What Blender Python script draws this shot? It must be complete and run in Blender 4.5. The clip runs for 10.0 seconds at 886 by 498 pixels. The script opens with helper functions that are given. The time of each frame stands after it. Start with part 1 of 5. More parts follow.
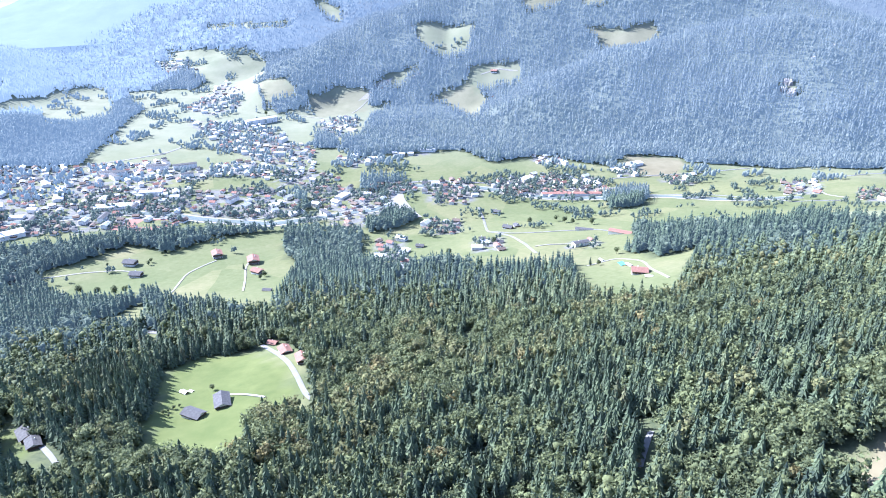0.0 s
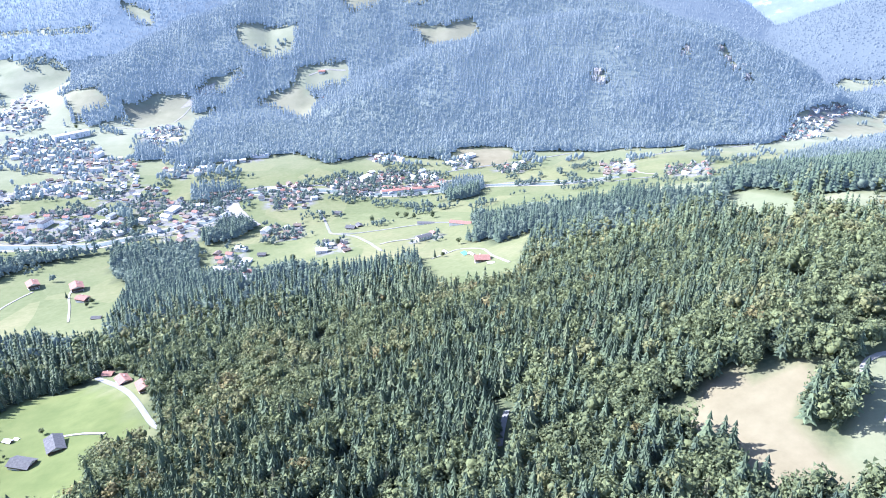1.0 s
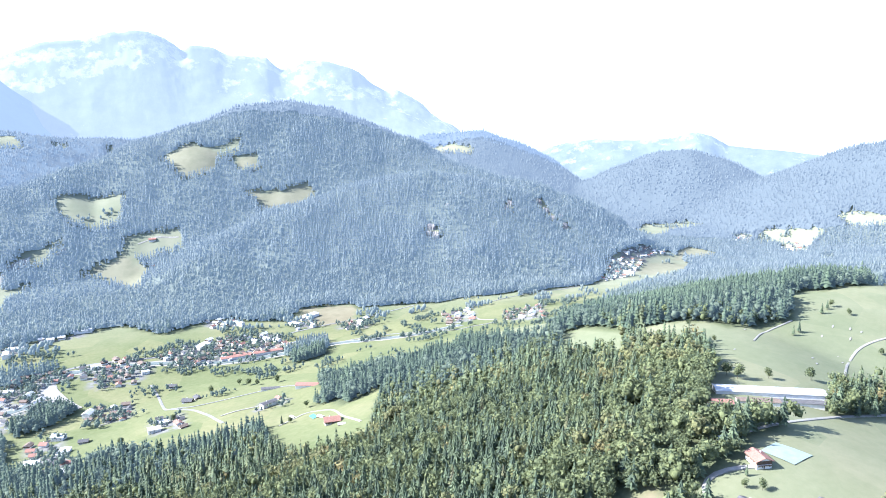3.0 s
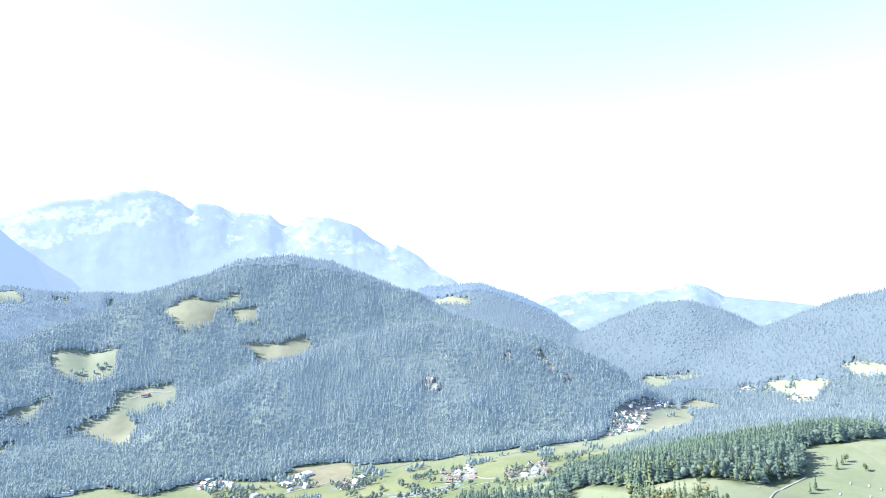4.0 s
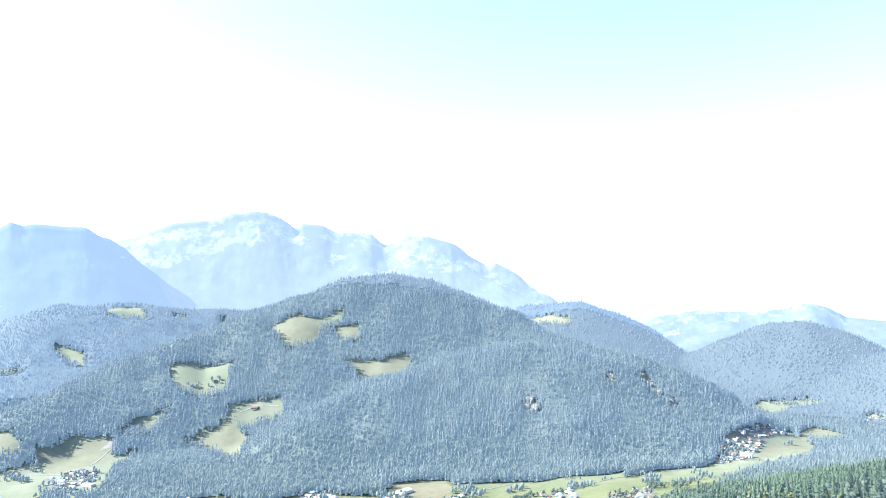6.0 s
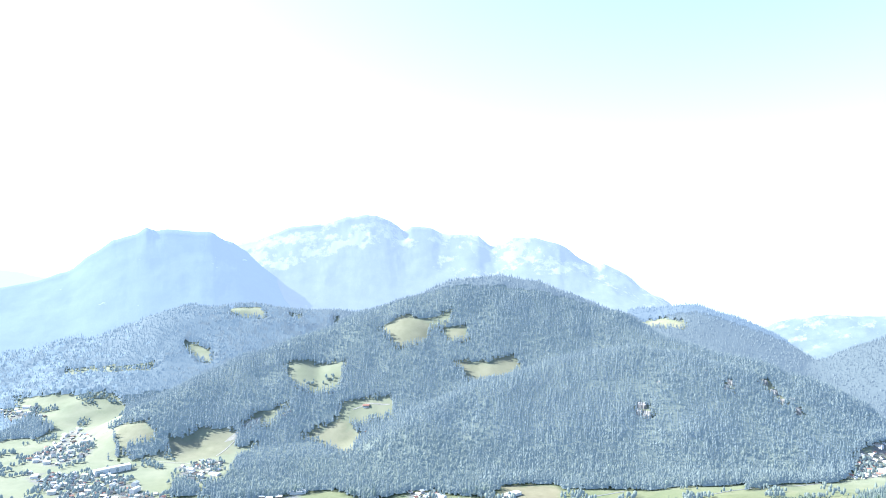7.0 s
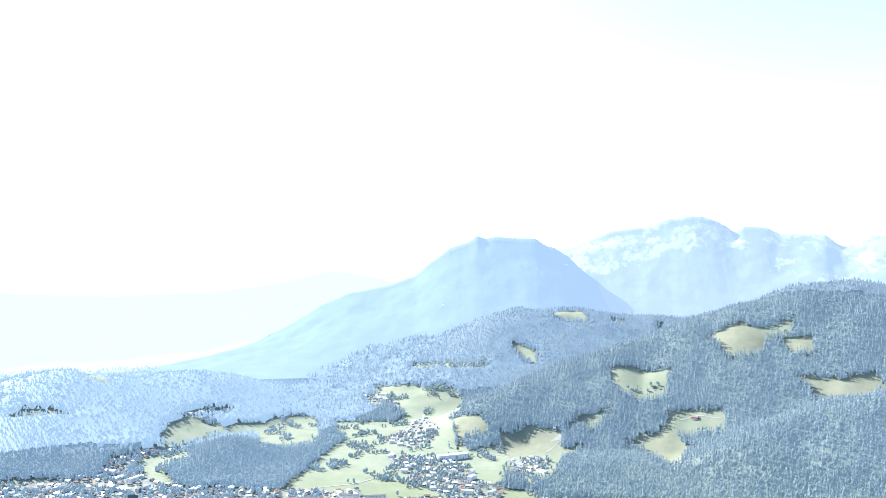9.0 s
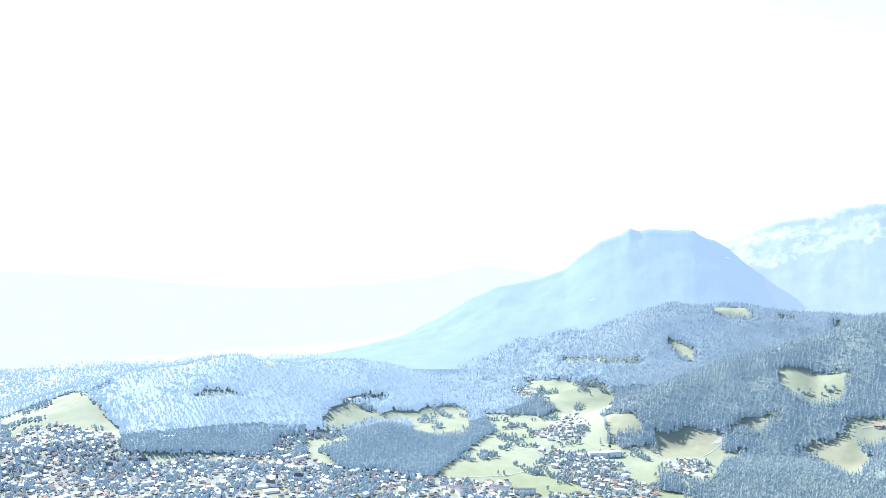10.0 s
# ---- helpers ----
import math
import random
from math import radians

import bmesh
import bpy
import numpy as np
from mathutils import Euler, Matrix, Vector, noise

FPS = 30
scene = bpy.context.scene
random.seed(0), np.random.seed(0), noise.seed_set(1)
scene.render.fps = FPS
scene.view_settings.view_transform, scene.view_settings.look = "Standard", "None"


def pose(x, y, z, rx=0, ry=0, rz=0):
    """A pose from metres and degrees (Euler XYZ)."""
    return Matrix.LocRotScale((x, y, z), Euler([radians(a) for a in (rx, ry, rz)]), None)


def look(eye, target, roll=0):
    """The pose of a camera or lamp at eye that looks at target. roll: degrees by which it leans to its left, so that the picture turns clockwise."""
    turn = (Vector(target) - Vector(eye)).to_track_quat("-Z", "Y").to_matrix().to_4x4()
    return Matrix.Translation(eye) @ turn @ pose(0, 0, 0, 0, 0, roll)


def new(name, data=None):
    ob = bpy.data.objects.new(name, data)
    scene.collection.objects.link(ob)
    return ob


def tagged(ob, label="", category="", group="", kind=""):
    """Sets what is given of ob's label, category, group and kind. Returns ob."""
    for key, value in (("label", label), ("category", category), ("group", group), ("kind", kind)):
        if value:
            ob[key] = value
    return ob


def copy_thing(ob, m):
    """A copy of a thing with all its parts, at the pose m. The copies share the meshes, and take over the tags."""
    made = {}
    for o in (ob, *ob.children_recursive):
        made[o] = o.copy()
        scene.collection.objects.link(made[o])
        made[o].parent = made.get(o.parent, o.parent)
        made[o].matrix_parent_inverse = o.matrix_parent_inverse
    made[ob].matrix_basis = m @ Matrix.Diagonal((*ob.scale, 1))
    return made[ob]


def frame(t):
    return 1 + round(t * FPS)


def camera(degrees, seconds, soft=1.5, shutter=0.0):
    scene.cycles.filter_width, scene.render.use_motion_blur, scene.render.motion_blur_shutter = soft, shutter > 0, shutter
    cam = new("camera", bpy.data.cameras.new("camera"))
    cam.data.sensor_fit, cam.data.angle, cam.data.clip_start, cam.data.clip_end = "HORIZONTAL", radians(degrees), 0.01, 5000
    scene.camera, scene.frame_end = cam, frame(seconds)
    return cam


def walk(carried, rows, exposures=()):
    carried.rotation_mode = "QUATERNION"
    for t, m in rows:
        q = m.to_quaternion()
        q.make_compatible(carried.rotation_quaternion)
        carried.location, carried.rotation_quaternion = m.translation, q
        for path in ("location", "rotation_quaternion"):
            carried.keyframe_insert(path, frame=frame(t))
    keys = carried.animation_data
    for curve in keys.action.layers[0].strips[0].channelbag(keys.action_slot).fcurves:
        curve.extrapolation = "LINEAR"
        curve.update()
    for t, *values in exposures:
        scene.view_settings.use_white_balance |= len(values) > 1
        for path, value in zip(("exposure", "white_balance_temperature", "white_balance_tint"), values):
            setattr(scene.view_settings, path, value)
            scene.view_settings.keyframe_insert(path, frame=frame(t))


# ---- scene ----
EYE = 560.0
cam = camera(64.26, 10.0, 0.95)
WALK = (
    (0.0, 0.0, -24.14, -0.14), (0.5, -6.91, -24.16, -0.28), (1.0, -13.63, -24.14, -0.36), (1.5, -20.56, -24.17, -0.34),
    (2.0, -26.84, -23.17, -0.30), (2.5, -26.83, -19.05, -0.18), (3.0, -26.83, -11.50, -0.07), (3.2, -26.85, -7.93, 0.08),
    (4.3, -26.93, 1.83, 0.21), (4.5, -26.69, 1.98, 0.29), (5.0, -25.44, 2.10, 0.27), (5.5, -22.79, 2.22, 0.30),
    (7.0, -10.30, 2.50, 0.22), (7.5, -5.58, 2.63, 0.29), (8.0, 1.60, 2.76, 0.22), (8.5, 8.06, 2.86, 0.19),
    (9.0, 15.33, 2.94, 0.10), (9.5, 21.69, 2.96, 0.0), (10.0, 27.37, 2.40, -0.14))
EXPOSURES = ((0.0, 2.34, 4850, 21), (2.0, 2.42, 5000, 23), (2.6, 2.4, 5050, 20), (3.2, 2.33, 5150, 14), (4.3, 2.3, 5150, 10), (10.0, 2.32, 5150, 8))
walk(cam, [(t, pose(0, 0, EYE, 90 + pitch, roll, yaw)) for t, yaw, pitch, roll in WALK], EXPOSURES)

# ---- light: afternoon sun ahead to the left, hazy sky ----
SUN_YAW, SUN_UP = 66.0, 36.0
world = bpy.data.worlds.new("sky")
scene.world = world
world.use_nodes = True
wn = world.node_tree.nodes
sky = wn.new("ShaderNodeTexSky")
sky.sky_type, sky.sun_disc = "NISHITA", False
sky.sun_elevation, sky.sun_rotation = radians(SUN_UP), radians(-SUN_YAW)
sky.altitude, sky.air_density, sky.dust_density, sky.ozone_density = 600, 1.0, 1.5, 0.2
wn["Background"].inputs["Strength"].default_value = 0.093


def cloud_wisp(colour, yaw, up, wide, tall, seed):
    """A faint torn streak of cloud in one direction of the sky."""
    links = world.node_tree.links
    place = wn.new("ShaderNodeMapping")
    place.vector_type = "TEXTURE"
    links.new(wn.new("ShaderNodeTexCoord").outputs["Generated"], place.inputs["Vector"])
    a, e = radians(yaw), radians(up)
    place.inputs["Location"].default_value = (-math.sin(a) * math.cos(e), math.cos(a) * math.cos(e), math.sin(e))
    place.inputs["Rotation"].default_value = (0, 0, a)
    place.inputs["Scale"].default_value = (radians(wide), radians(wide), radians(tall))
    ball = wn.new("ShaderNodeTexGradient")
    ball.gradient_type = "SPHERICAL"
    links.new(place.outputs[0], ball.inputs["Vector"])
    torn = wn.new("ShaderNodeTexNoise")
    torn.inputs["Scale"].default_value, torn.inputs["Detail"].default_value = 1.6 + 0.1 * seed, 6
    links.new(place.outputs[0], torn.inputs["Vector"])
    share = wn.new("ShaderNodeMath")
    share.operation = "MULTIPLY"
    links.new(ball.outputs["Fac"], share.inputs[0])
    links.new(torn.outputs["Fac"], share.inputs[1])
    mix = wn.new("ShaderNodeMix")
    mix.data_type = "RGBA"
    links.new(share.outputs[0], mix.inputs["Factor"])
    links.new(colour, mix.inputs["A"])
    mix.inputs["B"].default_value = (8.0, 8.0, 8.0, 1.0)
    return mix.outputs["Result"]


milky = wn.new("ShaderNodeHueSaturation")
milky.inputs["Saturation"].default_value = 0.82
world.node_tree.links.new(sky.outputs[0], milky.inputs["Color"])
heaven = milky.outputs["Color"]
for k, (yaw, up, wide, tall) in enumerate(((-3.0, 10.8, 3.4, 1.0), (4.0, 8.9, 4.5, 1.3), (-1.6, 10.2, 3.0, 0.8))):
    heaven = cloud_wisp(heaven, yaw, up, wide, tall, k)
world.node_tree.links.new(heaven, wn["Background"].inputs["Color"])
sun = new("sun", bpy.data.lights.new("sun", "SUN"))
sun.data.energy, sun.data.angle, sun.data.color = 4.5, radians(0.53), (1.0, 0.89, 0.68)
sun.matrix_world = look((-3000, 1300, 2400), (-3000 + math.sin(radians(SUN_YAW)) * 100, 1300 - math.cos(radians(SUN_YAW)) * 100,
                                                   2400 - math.tan(radians(SUN_UP)) * 100))


# ---- materials ----
def material(name, rough=0.8, spec=0.2):
    m = bpy.data.materials.new(name)
    m.use_nodes = True
    b = m.node_tree.nodes["Principled BSDF"]
    b.inputs["Roughness"].default_value = rough
    b.inputs["Specular IOR Level"].default_value = spec
    return m, m.node_tree, b


def noise_node(tree, size, detail=4.0, rough=0.55, coord=None):
    n = tree.nodes.new("ShaderNodeTexNoise")
    n.inputs["Scale"].default_value = 1.0 / size
    n.inputs["Detail"].default_value = detail
    n.inputs["Roughness"].default_value = rough
    if coord is None:
        coord = tree.nodes.new("ShaderNodeTexCoord").outputs["Object"]
    tree.links.new(coord, n.inputs["Vector"])
    return n.outputs["Fac"]


def ramp(tree, fac, stops):
    r = tree.nodes.new("ShaderNodeValToRGB")
    while len(r.color_ramp.elements) < len(stops):
        r.color_ramp.elements.new(0.5)
    for e, (p, c) in zip(r.color_ramp.elements, stops):
        e.position, e.color = p, (*c, 1.0)
    tree.links.new(fac, r.inputs["Fac"])
    return r.outputs["Color"]


def blend(tree, fac, a, b, mode="MIX"):
    n = tree.nodes.new("ShaderNodeMix")
    n.data_type, n.blend_type = "RGBA", mode
    for sock, v in ((n.inputs["Factor"], fac), (n.inputs["A"], a), (n.inputs["B"], b)):
        if isinstance(v, bpy.types.NodeSocket):
            tree.links.new(v, sock)
        else:
            sock.default_value = v if isinstance(v, float) else (*v, 1.0)
    return n.outputs["Result"]


def bump(tree, bsdf, fac, strength, distance):
    n = tree.nodes.new("ShaderNodeBump")
    n.inputs["Strength"].default_value, n.inputs["Distance"].default_value = strength, distance
    tree.links.new(fac, n.inputs["Height"])
    tree.links.new(n.outputs["Normal"], bsdf.inputs["Normal"])


def attribute(tree, name):
    n = tree.nodes.new("ShaderNodeAttribute")
    n.attribute_name = name
    return n.outputs["Fac"]


def ground_material():
    """Meadow grass with mown and dry patches; leaf litter where the woods stand."""
    m, t, b = material("ground", 0.95, 0.1)
    grass = ramp(t, noise_node(t, 140, 6, 0.6), ((0.3, (0.088, 0.102, 0.042)), (0.52, (0.122, 0.128, 0.058)), (0.72, (0.180, 0.164, 0.092))))
    grass = blend(t, 0.5, grass, ramp(t, noise_node(t, 9, 5, 0.7), ((0.3, (0.078, 0.098, 0.044)), (0.7, (0.140, 0.150, 0.084)))))
    parcel = t.nodes.new("ShaderNodeTexVoronoi")
    parcel.inputs["Scale"].default_value = 1 / 95
    t.links.new(t.nodes.new("ShaderNodeTexCoord").outputs["Object"], parcel.inputs["Vector"])
    grass = blend(t, 0.55, grass, ramp(t, parcel.outputs["Color"], ((0.0, (0.72, 0.80, 0.70)), (0.5, (1.0, 1.0, 1.0)), (1.0, (1.40, 1.22, 1.30)))), "MULTIPLY")
    litter = ramp(t, noise_node(t, 4, 3), ((0.3, (0.045, 0.058, 0.034)), (0.7, (0.085, 0.095, 0.05))))
    hay = ramp(t, noise_node(t, 30, 6, 0.65), ((0.3, (0.127, 0.111, 0.069)), (0.7, (0.175, 0.154, 0.099))))
    lush = ramp(t, noise_node(t, 25, 5, 0.6), ((0.3, (0.076, 0.096, 0.032)), (0.7, (0.110, 0.126, 0.046))))
    # pale grass: haze painted on far meadows, mown pasture on the plateau
    hazed_pasture = ramp(t, noise_node(t, 60, 6, 0.6), ((0.3, (0.146, 0.160, 0.112)), (0.7, (0.200, 0.204, 0.150))))
    col = blend(t, attribute(t, "dry"), grass, hay)
    col = blend(t, attribute(t, "lush"), col, lush)
    col = blend(t, attribute(t, "haze_and_pasture"), col, hazed_pasture)
    paved = t.nodes.new("ShaderNodeMath")
    paved.operation = "MULTIPLY"
    t.links.new(attribute(t, "paved"), paved.inputs[0])
    t.links.new(ramp(t, noise_node(t, 26, 4, 0.6), ((0.44, (0, 0, 0)), (0.52, (1, 1, 1)))), paved.inputs[1])
    col = blend(t, paved.outputs[0], col, ramp(t, noise_node(t, 12, 4), ((0.3, (0.10, 0.10, 0.096)), (0.7, (0.17, 0.168, 0.16)))))
    col = blend(t, attribute(t, "wood"), col, litter)
    t.links.new(col, b.inputs["Base Color"])
    bump(t, b, noise_node(t, 2.5, 3), 0.4, 0.4)
    return m


def foliage_material(name, dark, light, autumn, through_share, spread=1.35, relief=0.7):
    """Needles or leaves; the tone changes from tree to tree and from spray to spray."""
    m, t, b = material(name, 0.75, 0.15)
    tone = ramp(t, attribute(t, "tone"), ((0.0, dark), (0.9, light), (0.97, autumn), (1.0, autumn)))
    spray = t.nodes.new("ShaderNodeNewGeometry").outputs["Random Per Island"]
    col = blend(t, 0.5, tone, ramp(t, spray, ((0.0, dark), (0.6, light), (1.0, tuple(spread * c for c in light)))))
    col = blend(t, 0.35, col, ramp(t, noise_node(t, 2.2, 3, 0.7), ((0.3, dark), (0.75, light))))
    t.links.new(col, b.inputs["Base Color"])
    bump(t, b, noise_node(t, 0.8, 3, 0.7), relief, 0.5)
    through_leaf = t.nodes.new("ShaderNodeBsdfTranslucent")
    t.links.new(col, through_leaf.inputs["Color"])
    both = t.nodes.new("ShaderNodeMixShader")
    both.inputs[0].default_value = through_share
    t.links.new(b.outputs[0], both.inputs[1])
    t.links.new(through_leaf.outputs[0], both.inputs[2])
    t.links.new(both.outputs[0], t.nodes["Material Output"].inputs["Surface"])
    return m


def hazed_wood(name, dark, light, haze_glow, level):
    """Woods of the valley and far slopes; haze is put in as an emitted glow."""
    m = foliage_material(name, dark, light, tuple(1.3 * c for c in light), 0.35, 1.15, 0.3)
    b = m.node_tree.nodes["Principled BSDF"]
    b.inputs["Emission Color"].default_value = (*haze_glow, 1.0)
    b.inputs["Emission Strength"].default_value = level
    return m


def plain_material(name, a, b_, size, rough=0.8, spec=0.3, relief=0.0):
    m, t, b = material(name, rough, spec)
    t.links.new(ramp(t, noise_node(t, size, 5, 0.65), ((0.3, a), (0.7, b_))), b.inputs["Base Color"])
    if relief:
        bump(t, b, noise_node(t, size * 0.3, 3), 0.5, relief)
    return m


def hazed_range_material(name, low, high, rock, haze_glow, level):
    """Far ranges: woods and pale rock, with the haze before them put in as emission."""
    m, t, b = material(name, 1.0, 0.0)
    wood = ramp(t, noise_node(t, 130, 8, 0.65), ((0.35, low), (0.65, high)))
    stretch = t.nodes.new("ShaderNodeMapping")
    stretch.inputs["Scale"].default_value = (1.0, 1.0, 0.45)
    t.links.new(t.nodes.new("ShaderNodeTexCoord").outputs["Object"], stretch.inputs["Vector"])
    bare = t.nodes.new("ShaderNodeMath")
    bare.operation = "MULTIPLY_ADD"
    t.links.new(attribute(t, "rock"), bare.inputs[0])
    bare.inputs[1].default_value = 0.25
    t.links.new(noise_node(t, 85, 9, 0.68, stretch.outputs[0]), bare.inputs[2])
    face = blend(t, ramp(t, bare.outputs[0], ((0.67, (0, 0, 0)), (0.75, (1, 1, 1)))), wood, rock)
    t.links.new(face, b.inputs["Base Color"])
    b.inputs["Emission Color"].default_value = (*haze_glow, 1.0)
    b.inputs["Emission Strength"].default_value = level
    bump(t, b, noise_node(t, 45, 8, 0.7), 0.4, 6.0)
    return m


GROUND = ground_material()
SPRUCE = foliage_material("spruce_needles", (0.016, 0.030, 0.036), (0.132, 0.165, 0.088), (0.19, 0.15, 0.07), 0.20, 1.4, 1.0)
LEAF = foliage_material("broad_leaves", (0.030, 0.050, 0.042), (0.188, 0.210, 0.092), (0.31, 0.20, 0.08), 0.32, 1.4, 1.0)
# the same foliage at rising haze levels; the haze is emission in the material
VALLEY_LEAF = hazed_wood("hazed_valley_leaves", (0.050, 0.070, 0.050), (0.140, 0.168, 0.110), (0.46, 0.66, 0.84), 0.028)
VALLEY_SPRUCE = hazed_wood("hazed_valley_needles", (0.018, 0.032, 0.032), (0.115, 0.150, 0.086), (0.46, 0.66, 0.84), 0.022)
SLOPE_SPRUCE = hazed_wood("hazed_slope_needles", (0.022, 0.036, 0.038), (0.150, 0.172, 0.138), (0.46, 0.67, 0.81), 0.056)
SLOPE_LEAF = hazed_wood("hazed_slope_leaves", (0.040, 0.056, 0.048), (0.175, 0.195, 0.130), (0.46, 0.67, 0.81), 0.056)
HILL_SPRUCE = hazed_wood("hazed_hill_needles", (0.030, 0.042, 0.044), (0.165, 0.182, 0.160), (0.47, 0.66, 0.83), 0.080)
HILL_LEAF = hazed_wood("hazed_hill_leaves", (0.050, 0.064, 0.054), (0.190, 0.202, 0.150), (0.47, 0.66, 0.83), 0.080)
UPPER_SPRUCE = hazed_wood("hazed_upper_needles", (0.030, 0.040, 0.044), (0.150, 0.166, 0.150), (0.49, 0.67, 0.84), 0.096)
UPPER_LEAF = hazed_wood("hazed_upper_leaves", (0.046, 0.058, 0.054), (0.170, 0.182, 0.145), (0.49, 0.67, 0.84), 0.096)
FAR_WOOD = hazed_wood("hazed_wood_east", (0.045, 0.055, 0.055), (0.095, 0.106, 0.098), (0.58, 0.71, 0.84), 0.130)
FAR_WOOD_MIDDLE = hazed_wood("hazed_wood_middle", (0.045, 0.055, 0.055), (0.090, 0.100, 0.094), (0.57, 0.74, 0.90), 0.142)
FARTHEST_WOOD = hazed_wood("hazed_farthest_east", (0.045, 0.053, 0.055), (0.080, 0.088, 0.088), (0.60, 0.77, 0.95), 0.160)
WEST_WOOD = hazed_wood("hazed_west_wood", (0.045, 0.055, 0.052), (0.110, 0.125, 0.105), (0.52, 0.70, 0.86), 0.118)
FARTHEST_WEST = hazed_wood("hazed_farthest_west", (0.045, 0.053, 0.055), (0.070, 0.078, 0.080), (0.78, 0.90, 0.99), 0.215)
FAR_WOOD_WEST = hazed_wood("hazed_wood_west", (0.045, 0.055, 0.055), (0.080, 0.092, 0.090), (0.66, 0.82, 0.94), 0.200)
BARK = plain_material("bark", (0.05, 0.04, 0.03), (0.13, 0.11, 0.09), 1.0)
PALE_BARK = plain_material("pale_bark", (0.16, 0.14, 0.115), (0.26, 0.23, 0.19), 1.5)
WALL_PAINT = plain_material("white_render", (0.54, 0.525, 0.49), (0.68, 0.66, 0.63), 4.0)
WOOD_DARK = plain_material("dark_boards", (0.06, 0.042, 0.03), (0.13, 0.09, 0.06), 2.0)
ROOF_RED = plain_material("red_tiles", (0.19, 0.100, 0.078), (0.27, 0.155, 0.125), 2.0, 0.85, 0.1)
ROOF_GREY = plain_material("grey_tiles", (0.060, 0.060, 0.064), (0.115, 0.113, 0.116), 2.0, 0.85, 0.12)
ROOF_BROWN = plain_material("brown_tiles", (0.10, 0.078, 0.064), (0.18, 0.140, 0.116), 2.0, 0.85, 0.12)
ROOF_PALE = plain_material("pale_metal_and_glare", (0.34, 0.34, 0.335), (0.46, 0.46, 0.455), 6.0, 0.5, 0.4)
ROAD = plain_material("asphalt", (0.13, 0.13, 0.128), (0.19, 0.187, 0.18), 12.0)
GRAVEL = plain_material("gravel", (0.17, 0.163, 0.145), (0.25, 0.24, 0.215), 8.0)
WATER = plain_material("river_water", (0.085, 0.105, 0.100), (0.13, 0.150, 0.142), 15.0, 0.5, 0.15)
DARK_WATER = plain_material("pond_water", (0.03, 0.05, 0.05), (0.05, 0.07, 0.06), 6.0, 0.1, 0.5)
FRAME_PAINT = plain_material("window_frame_paint", (0.55, 0.54, 0.52), (0.66, 0.65, 0.63), 1.0)
BRASS = plain_material("brass", (0.30, 0.22, 0.08), (0.45, 0.34, 0.14), 0.2, 0.4, 0.5)
POOL = plain_material("pool_water", (0.10, 0.36, 0.42), (0.14, 0.44, 0.48), 4.0, 0.15, 0.5)
COURT = plain_material("court_surface", (0.16, 0.21, 0.195), (0.21, 0.255, 0.24), 6.0)
GLASS = plain_material("window_glass", (0.02, 0.03, 0.04), (0.05, 0.06, 0.07), 1.0, 0.08, 0.5)
ROCK = plain_material("limestone", (0.17, 0.16, 0.15), (0.31, 0.295, 0.28), 9.0, 0.9, 0.15, 1.0)
# the emission of these ranges is painted haze
FAR_LEFT = hazed_range_material("far_wood", (0.05, 0.062, 0.070), (0.065, 0.080, 0.088), (0.3, 0.3, 0.3), (0.68, 0.80, 0.93), 0.150)
FAR_HILLS = hazed_range_material("far_hills", (0.05, 0.062, 0.064), (0.085, 0.098, 0.090), (0.14, 0.150, 0.125), (0.66, 0.77, 0.88), 0.122)
FAR_ROCK = hazed_range_material("far_rock", (0.060, 0.070, 0.076), (0.085, 0.095, 0.100), (0.150, 0.150, 0.146), (0.74, 0.83, 0.94), 0.146)
FAR_PALE = hazed_range_material("far_range", (0.030, 0.034, 0.036), (0.065, 0.07, 0.072), (0.3, 0.3, 0.3), (0.94, 0.965, 0.99), 0.225)
HAZE_SHEET = hazed_range_material("glowing_haze", (0.06, 0.06, 0.06), (0.07, 0.07, 0.07), (0.1, 0.1, 0.1), (0.97, 0.985, 1.0), 0.30)

# ---- the lie of the land: valley floor, wooded slope, plateau and hills ----
LATTICE = np.random.RandomState(7).rand(256, 256)


def value_noise(x, y):
    xi, yi = np.floor(x).astype(int), np.floor(y).astype(int)
    u, v = x - xi, y - yi
    u, v = u * u * (3 - 2 * u), v * v * (3 - 2 * v)
    g = lambda a, b: LATTICE[a % 256, b % 256]
    return (g(xi, yi) * (1 - u) + g(xi + 1, yi) * u) * (1 - v) + (g(xi, yi + 1) * (1 - u) + g(xi + 1, yi + 1) * u) * v


def fbm(x, y, size, octaves=4):
    """Noise from -1 to 1."""
    total, amp, out = 0.0, 1.0, 0.0
    for k in range(octaves):
        out = out + amp * (2 * value_noise(x / size * 2 ** k + 17.3 * k, y / size * 2 ** k + 9.1 * k) - 1)
        total, amp = total + amp, amp * 0.5
    return out / total


def smooth_max(a, b, k):
    return 0.5 * (a + b + np.sqrt((a - b) ** 2 + k * k))


def ridge(x, y, crest, slope, width):
    """A hill whose crest runs through the points given; it falls away on all sides."""
    best = np.full(np.shape(x), -1e4)
    for (x0, y0, z0), (x1, y1, z1) in zip(crest, crest[1:]):
        dx, dy = x1 - x0, y1 - y0
        s = np.clip(((x - x0) * dx + (y - y0) * dy) / (dx * dx + dy * dy), 0, 1)
        d = np.hypot(x - x0 - s * dx, y - y0 - s * dy)
        best = np.maximum(best, z0 + s * (z1 - z0) - slope * (np.sqrt(d * d + width * width) - width))
    return best


